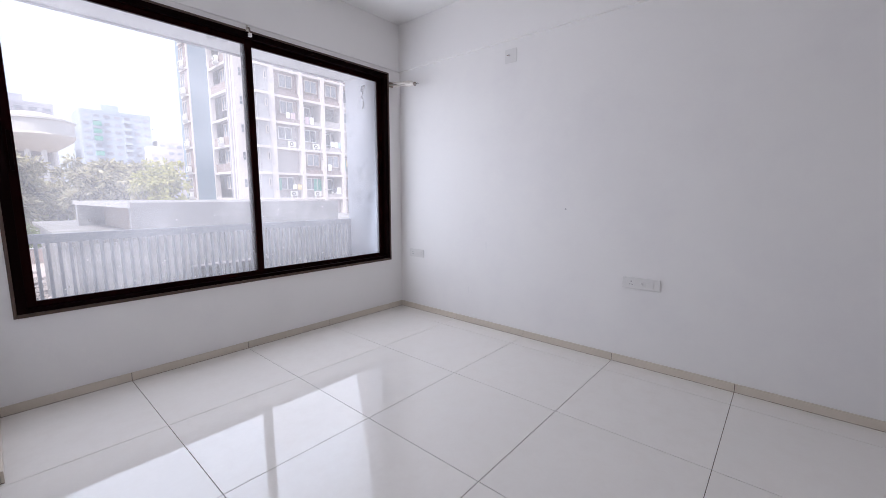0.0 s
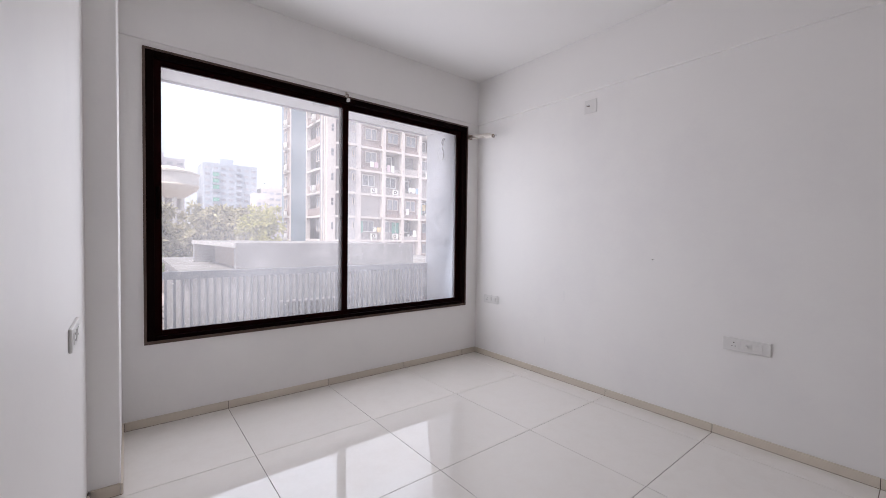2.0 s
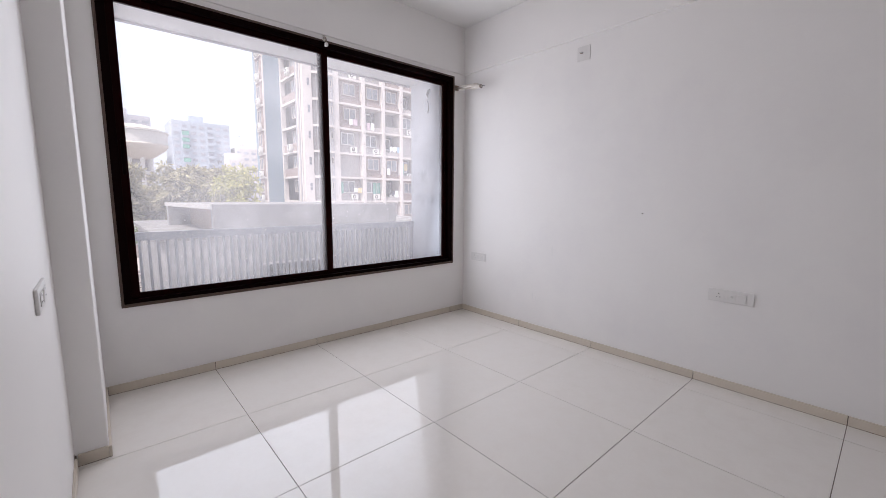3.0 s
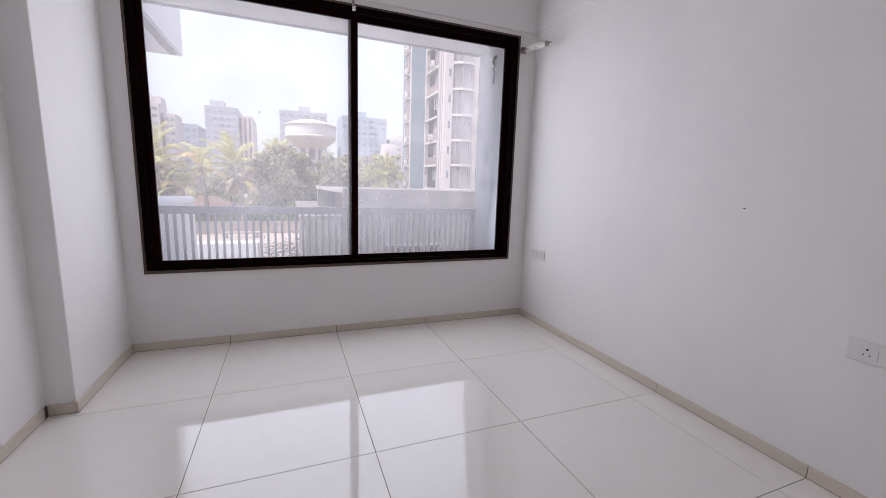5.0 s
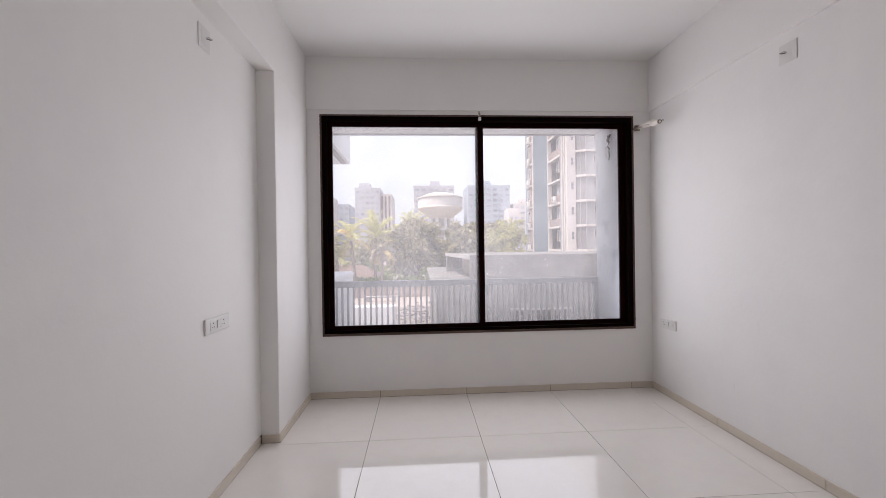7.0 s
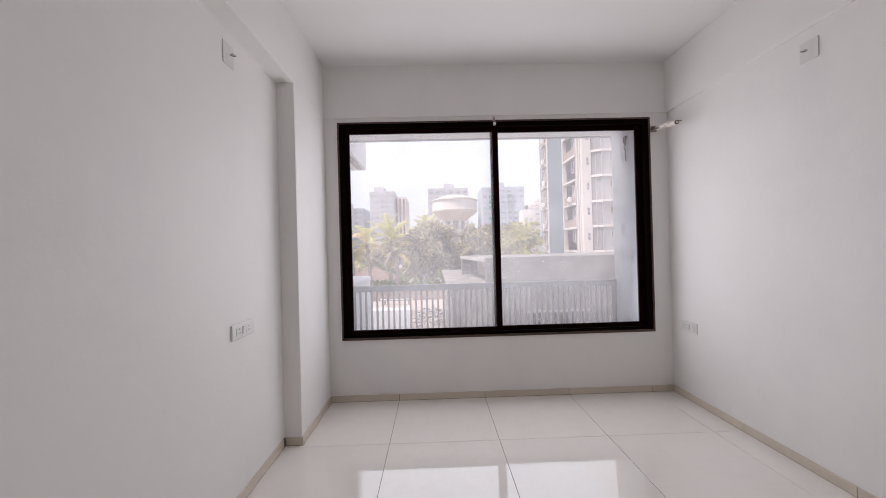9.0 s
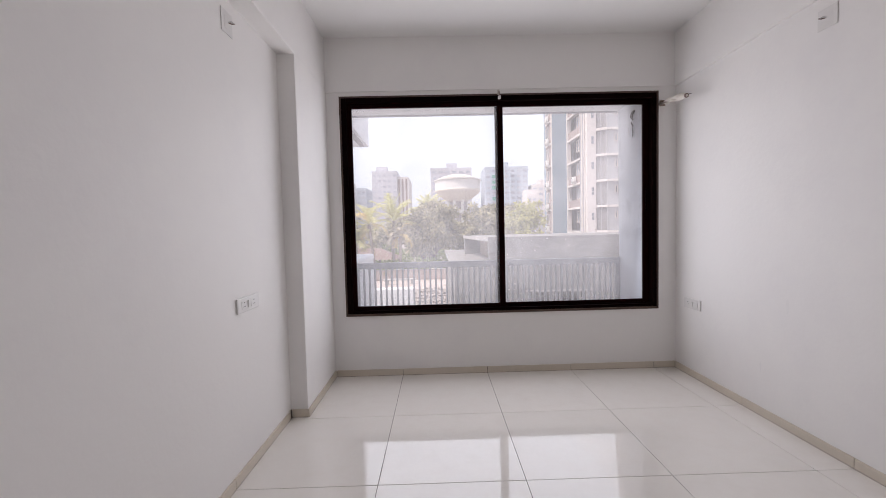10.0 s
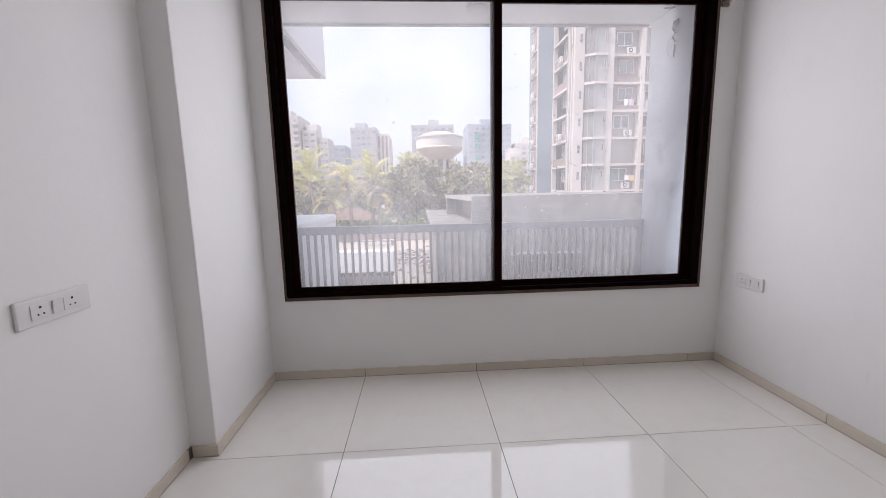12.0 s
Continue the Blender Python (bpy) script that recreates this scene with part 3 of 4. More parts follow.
# our own building below and beside
GZ = -3.6
setting("storey_below", boxes(((XL - 0.2, YB - 0.2, GZ), (XR + 0.2, YO, -0.2)), ((-3.6, YO, GZ), (FX, 0.80, -0.25))),
        SOFFIT, "plain plastered wall of the storey below", "wall")
bay = thing("neighbour_bay", (-5, 1.5, -3.6), "white painted projecting balcony bay of the same building", "balcony bay", kind="structure")
part("parapet", boxes(((-8, YO, -3.6), (-3.60, 2.30, 0.96)), ((-3.60, 0.82, -3.6), (-3.235, 2.30, 0.96))), BAYW, bay)
cop = bmesh.new()
bm_box(cop, (-8, 0.82, 0.955), (-3.225, 2.32, 1.045), 0.03)
part("coping", cop, BAYW, bay)
part("upper_block", boxes(((-8, 0.80, 2.645), (-3.25, 2.30, 9.0))), BAYW, bay)
part("drip_band", boxes(((-3.36, 0.82, 2.628), (-3.29, 2.22, 2.646))), GROOVE, bay, "raised band under the slab, the drip groove's shade in its colour")
part("back_wall", boxes(((-8, YO, 0.96), (-3.60, 0.80, 2.645))), BAYW, bay)

# ---- ground and near buildings ----
setting("ground", boxes(((-2500, -2500, GZ - 0.5), (2500, 2500, GZ))), GROUND, "dusty brown open ground", "ground")
setting("road", boxes(((-60, 30.0, GZ), (60, 36.4, GZ + 0.02))), ROAD, "pale dusty lane along the garden wall", "road")
gw = thing("garden_wall", (-10, 37, GZ), "low pinkish brown plastered garden wall", "wall", kind="structure")
part("wall", boxes(((-60, 36.9, GZ), (5, 37.15, GZ + 1.02))), PINKW, gw)
part("coping", boxes(((-60, 36.85, GZ + 1.02), (5, 37.2, GZ + 1.10))), CONC_P, gw)
wb = thing("boundary_wall", (-6.5, 17.2, GZ), "white painted low boundary wall with a dark rail", "wall", kind="structure")
part("panel", boxes(((-14, 17.0, -2.72), (-3.5, 17.6, -1.62)), bevel=0.06), WHITEW, wb)
part("plinth", boxes(((-14, 16.9, GZ), (-3.62, 17.55, -2.86))), CONC, wb)
part("dark_rail", boxes(((-14, 16.84, -2.86), (-3.56, 17.5, -2.72))), POST, wb)
bench = thing("bench", (-6.2, 33.5, GZ), "pale concrete bench beside the lane", "bench")
part("seat", boxes(((-7.4, 33.2, GZ + 0.42), (-4.3, 33.7, GZ + 0.54)), bevel=0.02), CONC_P, bench)
part("leg", boxes(((-7.2, 33.25, GZ), (-6.9, 33.65, GZ + 0.42))), CONC_P, bench)
part("leg", boxes(((-4.8, 33.25, GZ), (-4.5, 33.65, GZ + 0.42))), CONC_P, bench)
rng = random.Random(11)
bm = bmesh.new()
for _ in range(320):
    r = rng.uniform(0.03, 0.2) * rng.random() + 0.03
    c = Vector((rng.gauss(-2.4, 1.1), rng.gauss(26, 2.5), GZ + r * 0.4))
    ret = bmesh.ops.create_icosphere(bm, subdivisions=1, radius=r)
    for v in ret["verts"]:
        v.co = c + Vector((v.co.x * rng.uniform(0.8, 1.5), v.co.y, v.co.z * 0.7)) * rng.uniform(0.8, 1.2)
tagged(part("rubble", bm, RUBBLE), "loose pale rubble scattered on bare ground", "rubble", kind="stuff")

out = thing("outhouse", (3.0, 15.0, GZ), "grey concrete flat-roofed outhouse with a raised roof box", "outhouse")
part("lower_walls", boxes(((-1.55, 12.25, GZ), (14, 24.0, -0.16))), CONC, out)
part("lower_slab", boxes(((-1.75, 12.25, -0.16), (14, 24.2, 0.0)), bevel=0.01), ROOFC, out)
part("front_wall", boxes(((-0.20, 12.16, -0.158), (7.4, 12.42, 1.055)), ((-1.58, 12.16, GZ), (7.4, 12.24, -0.16))), CONC, out, "rough grey concrete face")
def prism(outline, z0, z1):
    bm = bmesh.new()
    low = [bm.verts.new((x, y, z0)) for x, y in outline]
    high = [bm.verts.new((x, y, z1)) for x, y in outline]
    bm.faces.new(low[::-1])
    bm.faces.new(high)
    for k in range(len(low)):
        bm.faces.new((low[k], low[(k + 1) % len(low)], high[(k + 1) % len(low)], high[k]))
    return bm


part("roof_slab", prism([(-0.22, 12.42), (7.38, 12.42), (7.38, 19.8), (-0.68, 19.8)], 0.89, 1.05), ROOFC, out)
part("roof_edge", prism([(-0.201, 12.17), (-0.201, 12.42), (-0.66, 19.82), (-0.70, 19.82), (-0.24, 12.17)], 0.885, 1.057), CONC_P, out)
part("corner_post", prism([(-0.66, 19.1), (-0.15, 19.1), (-0.15, 19.6), (-0.66, 19.6)], 0.0, 0.89), CONC, out)
part("inner_wall", boxes(((0.25, 12.42, 0.0), (0.45, 19.6, 0.93))), CONC_B, out, "brown recessed wall")
part("back_wall", boxes(((-0.2, 19.4, 0.0), (7.4, 19.6, 0.93))), CONC, out)
gr = part("louvre_opening", boxes(((1.55, 12.13, -1.92), (3.75, 12.20, -1.22))), HOLE, out, "dark opening with upright bars")
sl = mesh_of("slat", boxes(((-0.035, -0.005, -1.95), (0.035, 0.005, -1.21))), CONC)
for i in range(9):
    piece("slat", sl, (1.55 + i * 0.275, 12.12, 0), gr)
part("lintel", boxes(((1.3, 12.10, -1.19), (4.1, 12.2, -1.13))), CONC_P, out)

hut = thing("garden_hut", (-10.5, 46, GZ), "open hut with a brown tiled hip roof on dark posts", "hut")
bm = bmesh.new()
e = [(-15.2, 43.2, -1.75), (-6.9, 43.2, -1.95), (-6.9, 49, -1.95), (-15.2, 49, -1.75)]
r2 = [(-12.6, 46.1, -0.55), (-9.3, 46.1, -0.65)]
vs = [bm.verts.new(p) for p in e + r2]
for f in ((0, 1, 5, 4), (1, 2, 5), (2, 3, 4, 5), (3, 0, 4), (3, 2, 1, 0)):
    bm.faces.new([vs[i] for i in f])
part("roof", bm, ROOFT, hut)
for px in (-14.6, -12.2, -9.8, -7.4):
    for py in (43.8, 48.4):
        part("post", boxes(((px - 0.09, py - 0.09, GZ), (px + 0.09, py + 0.09, -1.85))), POST, hut)

# ---- the tower next door ----
TY, ST = 38.0, 2.65
TZ = [14.15 + ST * i for i in range(-6, 5)]
TOP = TZ[-1] + ST
LOW = TZ[8] + ST                       # the stair, the blue wing and the balconies end two storeys lower
tower = thing("apartment_tower", (20, 43, GZ), "cream and blue-grey apartment tower with balconies and grid bays", "building")
X_WL, X_WR = 13.6, 14.55               # the cream stair wall
B_L, B_R, BY = 11.8, 13.6, 43.9      # the blue wing, set back
PIERS = [17.25, 20.45, 23.1, 25.65, 28.2, 30.8]
part("core_wall", boxes(((X_WR - 0.6, TY + 2.2, GZ), (PIERS[0], TY + 9, LOW)), ((PIERS[0], TY + 2.2, GZ), (33, TY + 9, TOP))), PAINT_T, tower)
part("blue_wall", boxes(((B_L, BY, GZ), (B_R, BY + 3.6, LOW))), PAINT_B, tower, "plain blue-grey painted wall")
part("blue_side", boxes(((B_L - 0.06, BY + 0.25, GZ), (B_L, BY + 2.5, LOW))), PAINT_T, tower, "side wall with small windows")
part("blue_corner", boxes(((B_L - 0.10, BY + 0.01, GZ), (B_L, BY + 0.25, LOW))), PAINT_W, tower, "pale corner strip")
part("white_wall", boxes(((X_WL, TY - 0.3, GZ), (X_WR, TY + 1.3, LOW))), PAINT_W, tower, "plain cream stair wall")
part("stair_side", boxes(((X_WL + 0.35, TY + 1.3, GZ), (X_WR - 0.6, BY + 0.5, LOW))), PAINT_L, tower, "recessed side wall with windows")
part("side_corner", boxes(((X_WL - 0.12, BY - 0.32, GZ), (X_WL + 0.35, BY - 0.06, LOW))), PAINT_W, tower, "pale corner strip")
for py, pm in ((TY + 0.25, PAINT_W), (TY + 0.62, PAINT_G), (TY + 1.0, PAINT_W), (TY + 1.34, PAINT_G)):
    part("pipe", tube([(X_WL - 0.09, py, GZ), (X_WL - 0.09, py, LOW)], 0.075, 8), pm, tower)
for px in PIERS:
    part("pier", boxes(((px - (0.2 if px > PIERS[0] else 0.49), TY - 0.55, GZ), (px + 0.2, TY + 2.3, TOP if px > PIERS[0] else LOW + 0.5))), PAINT_W, tower)


def win_mesh(w, h, material, bar=True, across=False):
    """A window frame w wide and h high, facing the street, or facing the side where across is set."""
    spans = [((0, -0.06, 0), (0.07, 0.06, h)), ((w - 0.07, -0.06, 0), (w, 0.06, h)), ((0.07, -0.06, 0), (w - 0.07, 0.06, 0.07)),
             ((0.07, -0.06, h - 0.07), (w - 0.07, 0.06, h))]
    if bar:
        spans.append(((w / 2 - 0.04, -0.05, 0.07), (w / 2 + 0.04, 0.05, h - 0.07)))
    if across:
        spans = [((a[1], a[0], a[2]), (b[1], b[0], b[2])) for a, b in spans]
    return mesh_of("window", boxes(*spans), material)


W_BIG, W_TAN, W_SLIT, W_SIDE = win_mesh(1.6, 1.3, WFRAME), win_mesh(1.5, 1.3, WTAN), win_mesh(0.30, 0.75, WTAN, False), win_mesh(1.3, 1.3, WTAN, across=True)
W_DARK = mesh_of("window", boxes(((0.06, -0.03, 0.1), (0.30, 0.05, 0.42)), ((0.06, -0.03, 0.47), (0.30, 0.05, 0.85))), DARKG)
P_BIG = mesh_of("pane", boxes(((0.05, -0.01, 0.05), (1.45, 0.01, 1.25))), DARKG)
P_SLIT = mesh_of("pane", boxes(((0.05, -0.02, 0.05), (0.25, 0.02, 0.70))), DARKG)
P_SIDE = mesh_of("pane", boxes(((-0.01, 0.05, 0.05), (0.01, 1.25, 1.25))), DARKG)
X_CH, X_BE = X_WR + 0.95, PIERS[0] - 0.5      # chamfered end and far end of the balconies
BALC = mesh_of("balcony_slab", prism([(X_WR, TY + 0.6), (X_WR + 0.02, TY - 0.30), (X_CH, TY - 0.85), (X_BE, TY - 0.85), (X_BE, TY + 0.6)], -0.13, 0.10), PAINT_W)
BWALL = mesh_of("balcony_screen", prism([(X_CH + 0.10, TY - 0.65), (X_BE, TY - 0.65), (X_BE, TY - 0.55), (X_CH + 0.10, TY - 0.55)], 0.10, ST - 0.13), PAINT_G)
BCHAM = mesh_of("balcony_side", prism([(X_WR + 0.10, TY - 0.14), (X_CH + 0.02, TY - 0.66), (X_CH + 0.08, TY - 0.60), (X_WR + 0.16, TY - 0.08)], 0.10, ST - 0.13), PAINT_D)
BPOST = mesh_of("balcony_post", boxes(((X_CH, TY - 0.72, 0.10), (X_CH + 0.09, TY - 0.60, ST - 0.13)), ((X_WR + 0.45, TY - 0.42, 0.10), (X_WR + 0.50, TY - 0.34, ST - 0.13))), PAINT_G)
SIDE_SLAB = mesh_of("slab", boxes(((X_WL - 0.10, TY + 1.5, -0.12), (X_WL + 0.35, BY - 0.32, 0.10))), PAINT_W)
SIDE_NET = mesh_of("parapet", boxes(((X_WL + 0.02, TY + 1.5, 0.10), (X_WL + 0.10, BY - 0.32, 0.95))), PAINT_T)
BLUE_SLAB = mesh_of("slab", boxes(((B_L - 0.16, BY + 0.26, -0.10), (B_L - 0.06, BY + 2.5, 0.06))), PAINT_W)
# what fills each bay, storey by storey from the ground: N netted, W wall and window, D deep balcony, G plain panel
BAYS = ("NWGND", "WWDNG", "GNNDW", "WWDGN", "NDPWN", "NNNDG", "WGNND", "GNWDN", "NWDNW", "WNGDN", "NGWND")
ac_units, side_units = [], []
for i, z in enumerate(TZ):
    for k, (a, b) in enumerate(zip(PIERS[:-1], PIERS[1:])):
        kind = BAYS[i][k]
        mid = (a + b) / 2
        part("floor_band", boxes(((a + 0.2, TY - 0.45, z - 0.11), (b - 0.2, TY + 2.25, z + 0.11))), PAINT_W, tower)
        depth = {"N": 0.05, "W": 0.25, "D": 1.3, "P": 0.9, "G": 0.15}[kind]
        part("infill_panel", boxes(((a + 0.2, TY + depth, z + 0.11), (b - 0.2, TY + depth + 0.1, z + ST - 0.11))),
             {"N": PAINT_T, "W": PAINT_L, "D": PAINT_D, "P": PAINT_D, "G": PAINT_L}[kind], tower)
        if kind in "NWD":
            wx = mid - 0.8 + (0.15 if kind == "N" else -0.1)
            w = piece("window", W_TAN if kind == "N" else W_BIG, (wx, TY + depth - 0.07, z + 1.0), tower)
            piece("pane", P_BIG, (wx, TY + depth - 0.07, z + 1.0), w)
        if kind in "NDP":
            part("parapet", boxes(((a + 0.2, TY - 0.32, z + 0.11), (b - 0.2, TY - 0.24, z + (0.85 if kind == "P" else 0.55)))),
                 PAINT_T if kind == "N" else PAINT_L, tower)
        if kind == "W" or (kind == "D" and i < 4):
            ac_units.append((mid + (0.1 if k < 2 else -0.2), TY + 0.12, z + 0.26))
    if z > LOW - 1:
        continue
    piece("slab", SIDE_SLAB, (0, 0, z), tower)
    if i % 3 != 1:
        piece("parapet", SIDE_NET, (0, 0, z), tower)
    w = piece("window", W_SIDE, (X_WL + 0.33, TY + 2.3, z + 1.0), tower)
    piece("pane", P_SIDE, (X_WL + 0.33, TY + 2.3, z + 1.0), w)
    piece("slab", BLUE_SLAB, (0, 0, z), tower)
    w = piece("window", W_SIDE, (B_L - 0.06, BY + 1.1, z + 0.9), tower)
    piece("pane", P_SIDE, (B_L - 0.06, BY + 1.1, z + 0.9), w)
    side_units.append((B_L - 0.50, BY + 0.70, z + 0.16))
    side_units.append((X_WL - 0.42, TY + 2.6, z + 0.30))
    piece("window", W_DARK, (X_WR - 0.55, TY - 0.30, z + 1.1), tower)
    for mesh, nm in ((BALC, "balcony_slab"), (BWALL, "balcony_screen"), (BCHAM, "balcony_side"), (BPOST, "balcony_post")):
        piece(nm, mesh, (0, 0, z), tower)
    w = piece("window", W_SLIT, (X_BE - 0.42, TY - 0.66, z + 1.35), tower)
    piece("pane", P_SLIT, (X_BE - 0.42, TY - 0.66, z + 1.35), w)
part("roof_parapet", boxes(((PIERS[0], TY - 0.1, TOP), (33, TY + 3.2, TOP + 0.9)), ((X_WL, TY - 0.1, LOW), (PIERS[0] - 0.2, TY + 3.2, LOW + 0.9))), PAINT_W, tower)
cloth_lines = [((18.7, TY - 0.35, TZ[4] + 1.15), (WHITEC, PINKC)), ((20.9, TY - 0.35, TZ[4] + 1.0), (PINKC, WHITEC)),
               ((24.0, TY - 0.35, TZ[3] + 1.25), (WHITEC, WHITEC, BLUEC)), ((23.6, TY - 0.35, TZ[2] + 1.3), (WHITEC,)),
               ((19.1, TY - 0.35, TZ[1] + 1.55), (WHITEC, YELC)), ((21.9, TY + 0.10, TZ[1] + 2.2), (GREEN, GREEN)),
               ((17.6, TY + 0.10, TZ[1] + 2.2), (GREEN,)), ((24.2, TY - 0.35, TZ[1] + 1.3), (DARKC, WHITEC)),
               ((25.9, TY + 0.10, TZ[2] + 2.0), (GREEN, YELC))]


def ac_unit(at):
    t = thing("air_conditioner", at, "white outdoor air conditioner unit on the tower ledge", "air conditioner", "outdoor units on the tower")
    x, y, z = at
    part("casing", boxes(((x, y - 0.3, z), (x + 0.82, y, z + 0.56)), bevel=0.02), ACW, t)
    g = tube([(x + 0.32, y - 0.315, z + 0.28), (x + 0.32, y - 0.29, z + 0.28)], 0.21, 18)
    part("fan_grille", g, HOLE, t, "dark round fan grille")
    part("fan_hub", tube([(x + 0.32, y - 0.325, z + 0.28), (x + 0.32, y - 0.30, z + 0.28)], 0.11, 12), ACW, t)
    part("bracket", boxes(((x + 0.1, y - 0.3, z - 0.22), (x + 0.16, y + 0.3, z)), ((x + 0.66, y - 0.3, z - 0.22), (x + 0.72, y + 0.3, z))), ACW, t)
    return t


first = ac_unit(ac_units[0])
for at in ac_units[1:]:
    copy_thing(first, pose(*at))
for x, y, z in side_units[::2] + side_units[1::6]:
    copy_thing(first, pose(x + 0.3, y + 0.9, z, 0, 0, -90))
for at, cloths in cloth_lines:
    t = thing("washing", at, "faded washing hung out below a tower window", "washing", "washing on the tower")
    x, y, z = at
    part("line", tube([(x - 0.1, y, z), (x + 0.1 + 0.55 * len(cloths), y, z)], 0.012, 5), WIRE, t)
    for k, cloth in enumerate(cloths):
        w0, tall = x + k * 0.55, 1.3 if cloth is GREEN else rng.uniform(0.5, 0.8)
        bm = bmesh.new()
        grid = [[bm.verts.new((w0 + 0.48 * u / 4, y - 0.02 + 0.03 * math.sin(u * 2.1 + k), z - tall * v / 3 * rng.uniform(0.95, 1.05))) for u in range(5)] for v in range(4)]
        for v in range(3):
            for u in range(4):
                bm.faces.new((grid[v][u], grid[v][u + 1], grid[v + 1][u + 1], grid[v + 1][u]))
        part("cloth", bm, cloth, t)

# ---- water tower and far blocks ----
TX, TYY = 2.65, 85.0
wt = thing("water_tower", (TX, TYY, GZ), "cream concrete overhead water tank on a ring of columns", "water tower")
part("tank", lathe((TX, TYY, -0.45), [(1.3, 8.1), (2.4, 8.3), (4.6, 9.9), (5.0, 10.5), (5.02, 10.8)], 48), TANK, wt, "cream conical bowl", True)
part("band", lathe((TX, TYY, -0.45), [(4.98, 10.75), (4.98, 12.7), (5.2, 12.75), (5.2, 12.92)], 48), TANKW, wt, "white upper wall")
part("dome", lathe((TX, TYY, -0.45), [(5.1, 12.9), (3.6, 13.55), (1.8, 14.05), (0.5, 14.2)], 48), TANK, wt, "shallow dome roof", True)
# core added only so that the gaps between the columns look dark
part("dark_core", lathe((TX, TYY, GZ), [(1.75, 0), (1.75, 11.6)], 24), PAINT_L, wt, "grey core added to darken the gaps between columns")
for k in range(8):
    a = 2 * math.pi * (k + 0.5) / 8
    cx, cy = TX + 2.3 * math.cos(a), TYY + 2.3 * math.sin(a)
    part("column", tube([(cx, cy, GZ), (cx, cy, 8.2)], 0.34, 10), TANKW, wt)
for z in (1.8, 5.2):
    part("ring_beam", lathe((TX, TYY, z), [(1.95, 0), (2.65, 0), (2.65, 0.5), (1.95, 0.5)], 32), TANKW, wt)


def block(x0, x1, y, z1, material, cols, storey, label, seed, stair=0.0, depth=16, side=None, sheets=False):
    t = thing("apartment_block", ((x0 + x1) / 2, y + depth / 2, GZ), label, "building", "far apartment blocks")
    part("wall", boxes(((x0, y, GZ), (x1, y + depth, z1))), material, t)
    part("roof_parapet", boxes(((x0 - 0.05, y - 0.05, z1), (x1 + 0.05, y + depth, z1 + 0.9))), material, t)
    if stair:
        part("stair_head", boxes((((x0 + x1) / 2 + stair - 2.2, y + 3, z1 + 0.9), ((x0 + x1) / 2 + stair + 2.2, y + 9, z1 + 3.2))), material, t)
    if side:
        wing = part("side_wall", boxes(((side[0], y + 1.5, GZ), (side[1], y + depth + 8, side[2]))), FAR_C, t)
        strip = mesh_of("strip", boxes(((0, -0.15, GZ), (0.7, 0.0, side[2] - 0.8))), PAINT_T)
        for k in range(int((side[1] - side[0]) / 1.5)):
            piece("strip", strip, (side[0] + 0.35 + 1.5 * k, y + 1.5, 0), wing)
    pitch = (x1 - x0) / cols
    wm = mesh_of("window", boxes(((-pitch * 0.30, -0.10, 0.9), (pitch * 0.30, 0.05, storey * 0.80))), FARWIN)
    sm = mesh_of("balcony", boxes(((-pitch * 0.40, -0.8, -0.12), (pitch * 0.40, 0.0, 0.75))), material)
    z = z1 - storey
    while z > 2:
        for c in range(cols):
            cx = x0 + (c + 0.5) * pitch
            piece("window", wm, (cx, y, z), t)
            if sheets and c == 1 and 2 <= round((z1 - z) / storey) <= 6 and round((z1 - z) / storey) != 5:
                part("green_sheet", boxes(((cx - pitch * 0.4, y - 1.0, z + 0.6), (cx + pitch * 0.4, y - 0.9, z + storey * 0.85))), GREEN, t, "teal green shade sheet")
            if c % 3 == 1 and seed in (3, 5):
                piece("balcony", sm, (cx, y, z), t)
        z -= storey
    return t


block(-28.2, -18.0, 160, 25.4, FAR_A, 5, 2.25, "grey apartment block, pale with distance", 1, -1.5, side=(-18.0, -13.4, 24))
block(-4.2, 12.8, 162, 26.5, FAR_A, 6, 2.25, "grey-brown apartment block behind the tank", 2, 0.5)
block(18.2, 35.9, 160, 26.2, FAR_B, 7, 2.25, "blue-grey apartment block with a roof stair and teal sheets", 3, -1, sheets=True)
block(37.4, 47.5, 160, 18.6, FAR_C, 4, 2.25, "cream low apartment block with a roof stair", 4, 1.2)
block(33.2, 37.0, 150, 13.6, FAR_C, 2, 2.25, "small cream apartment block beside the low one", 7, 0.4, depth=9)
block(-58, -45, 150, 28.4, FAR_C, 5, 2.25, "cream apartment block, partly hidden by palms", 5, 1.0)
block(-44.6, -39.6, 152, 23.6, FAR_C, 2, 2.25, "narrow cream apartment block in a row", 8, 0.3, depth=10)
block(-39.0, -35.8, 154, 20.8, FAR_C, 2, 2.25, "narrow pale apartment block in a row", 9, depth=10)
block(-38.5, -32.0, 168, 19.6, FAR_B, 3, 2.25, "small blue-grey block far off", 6)


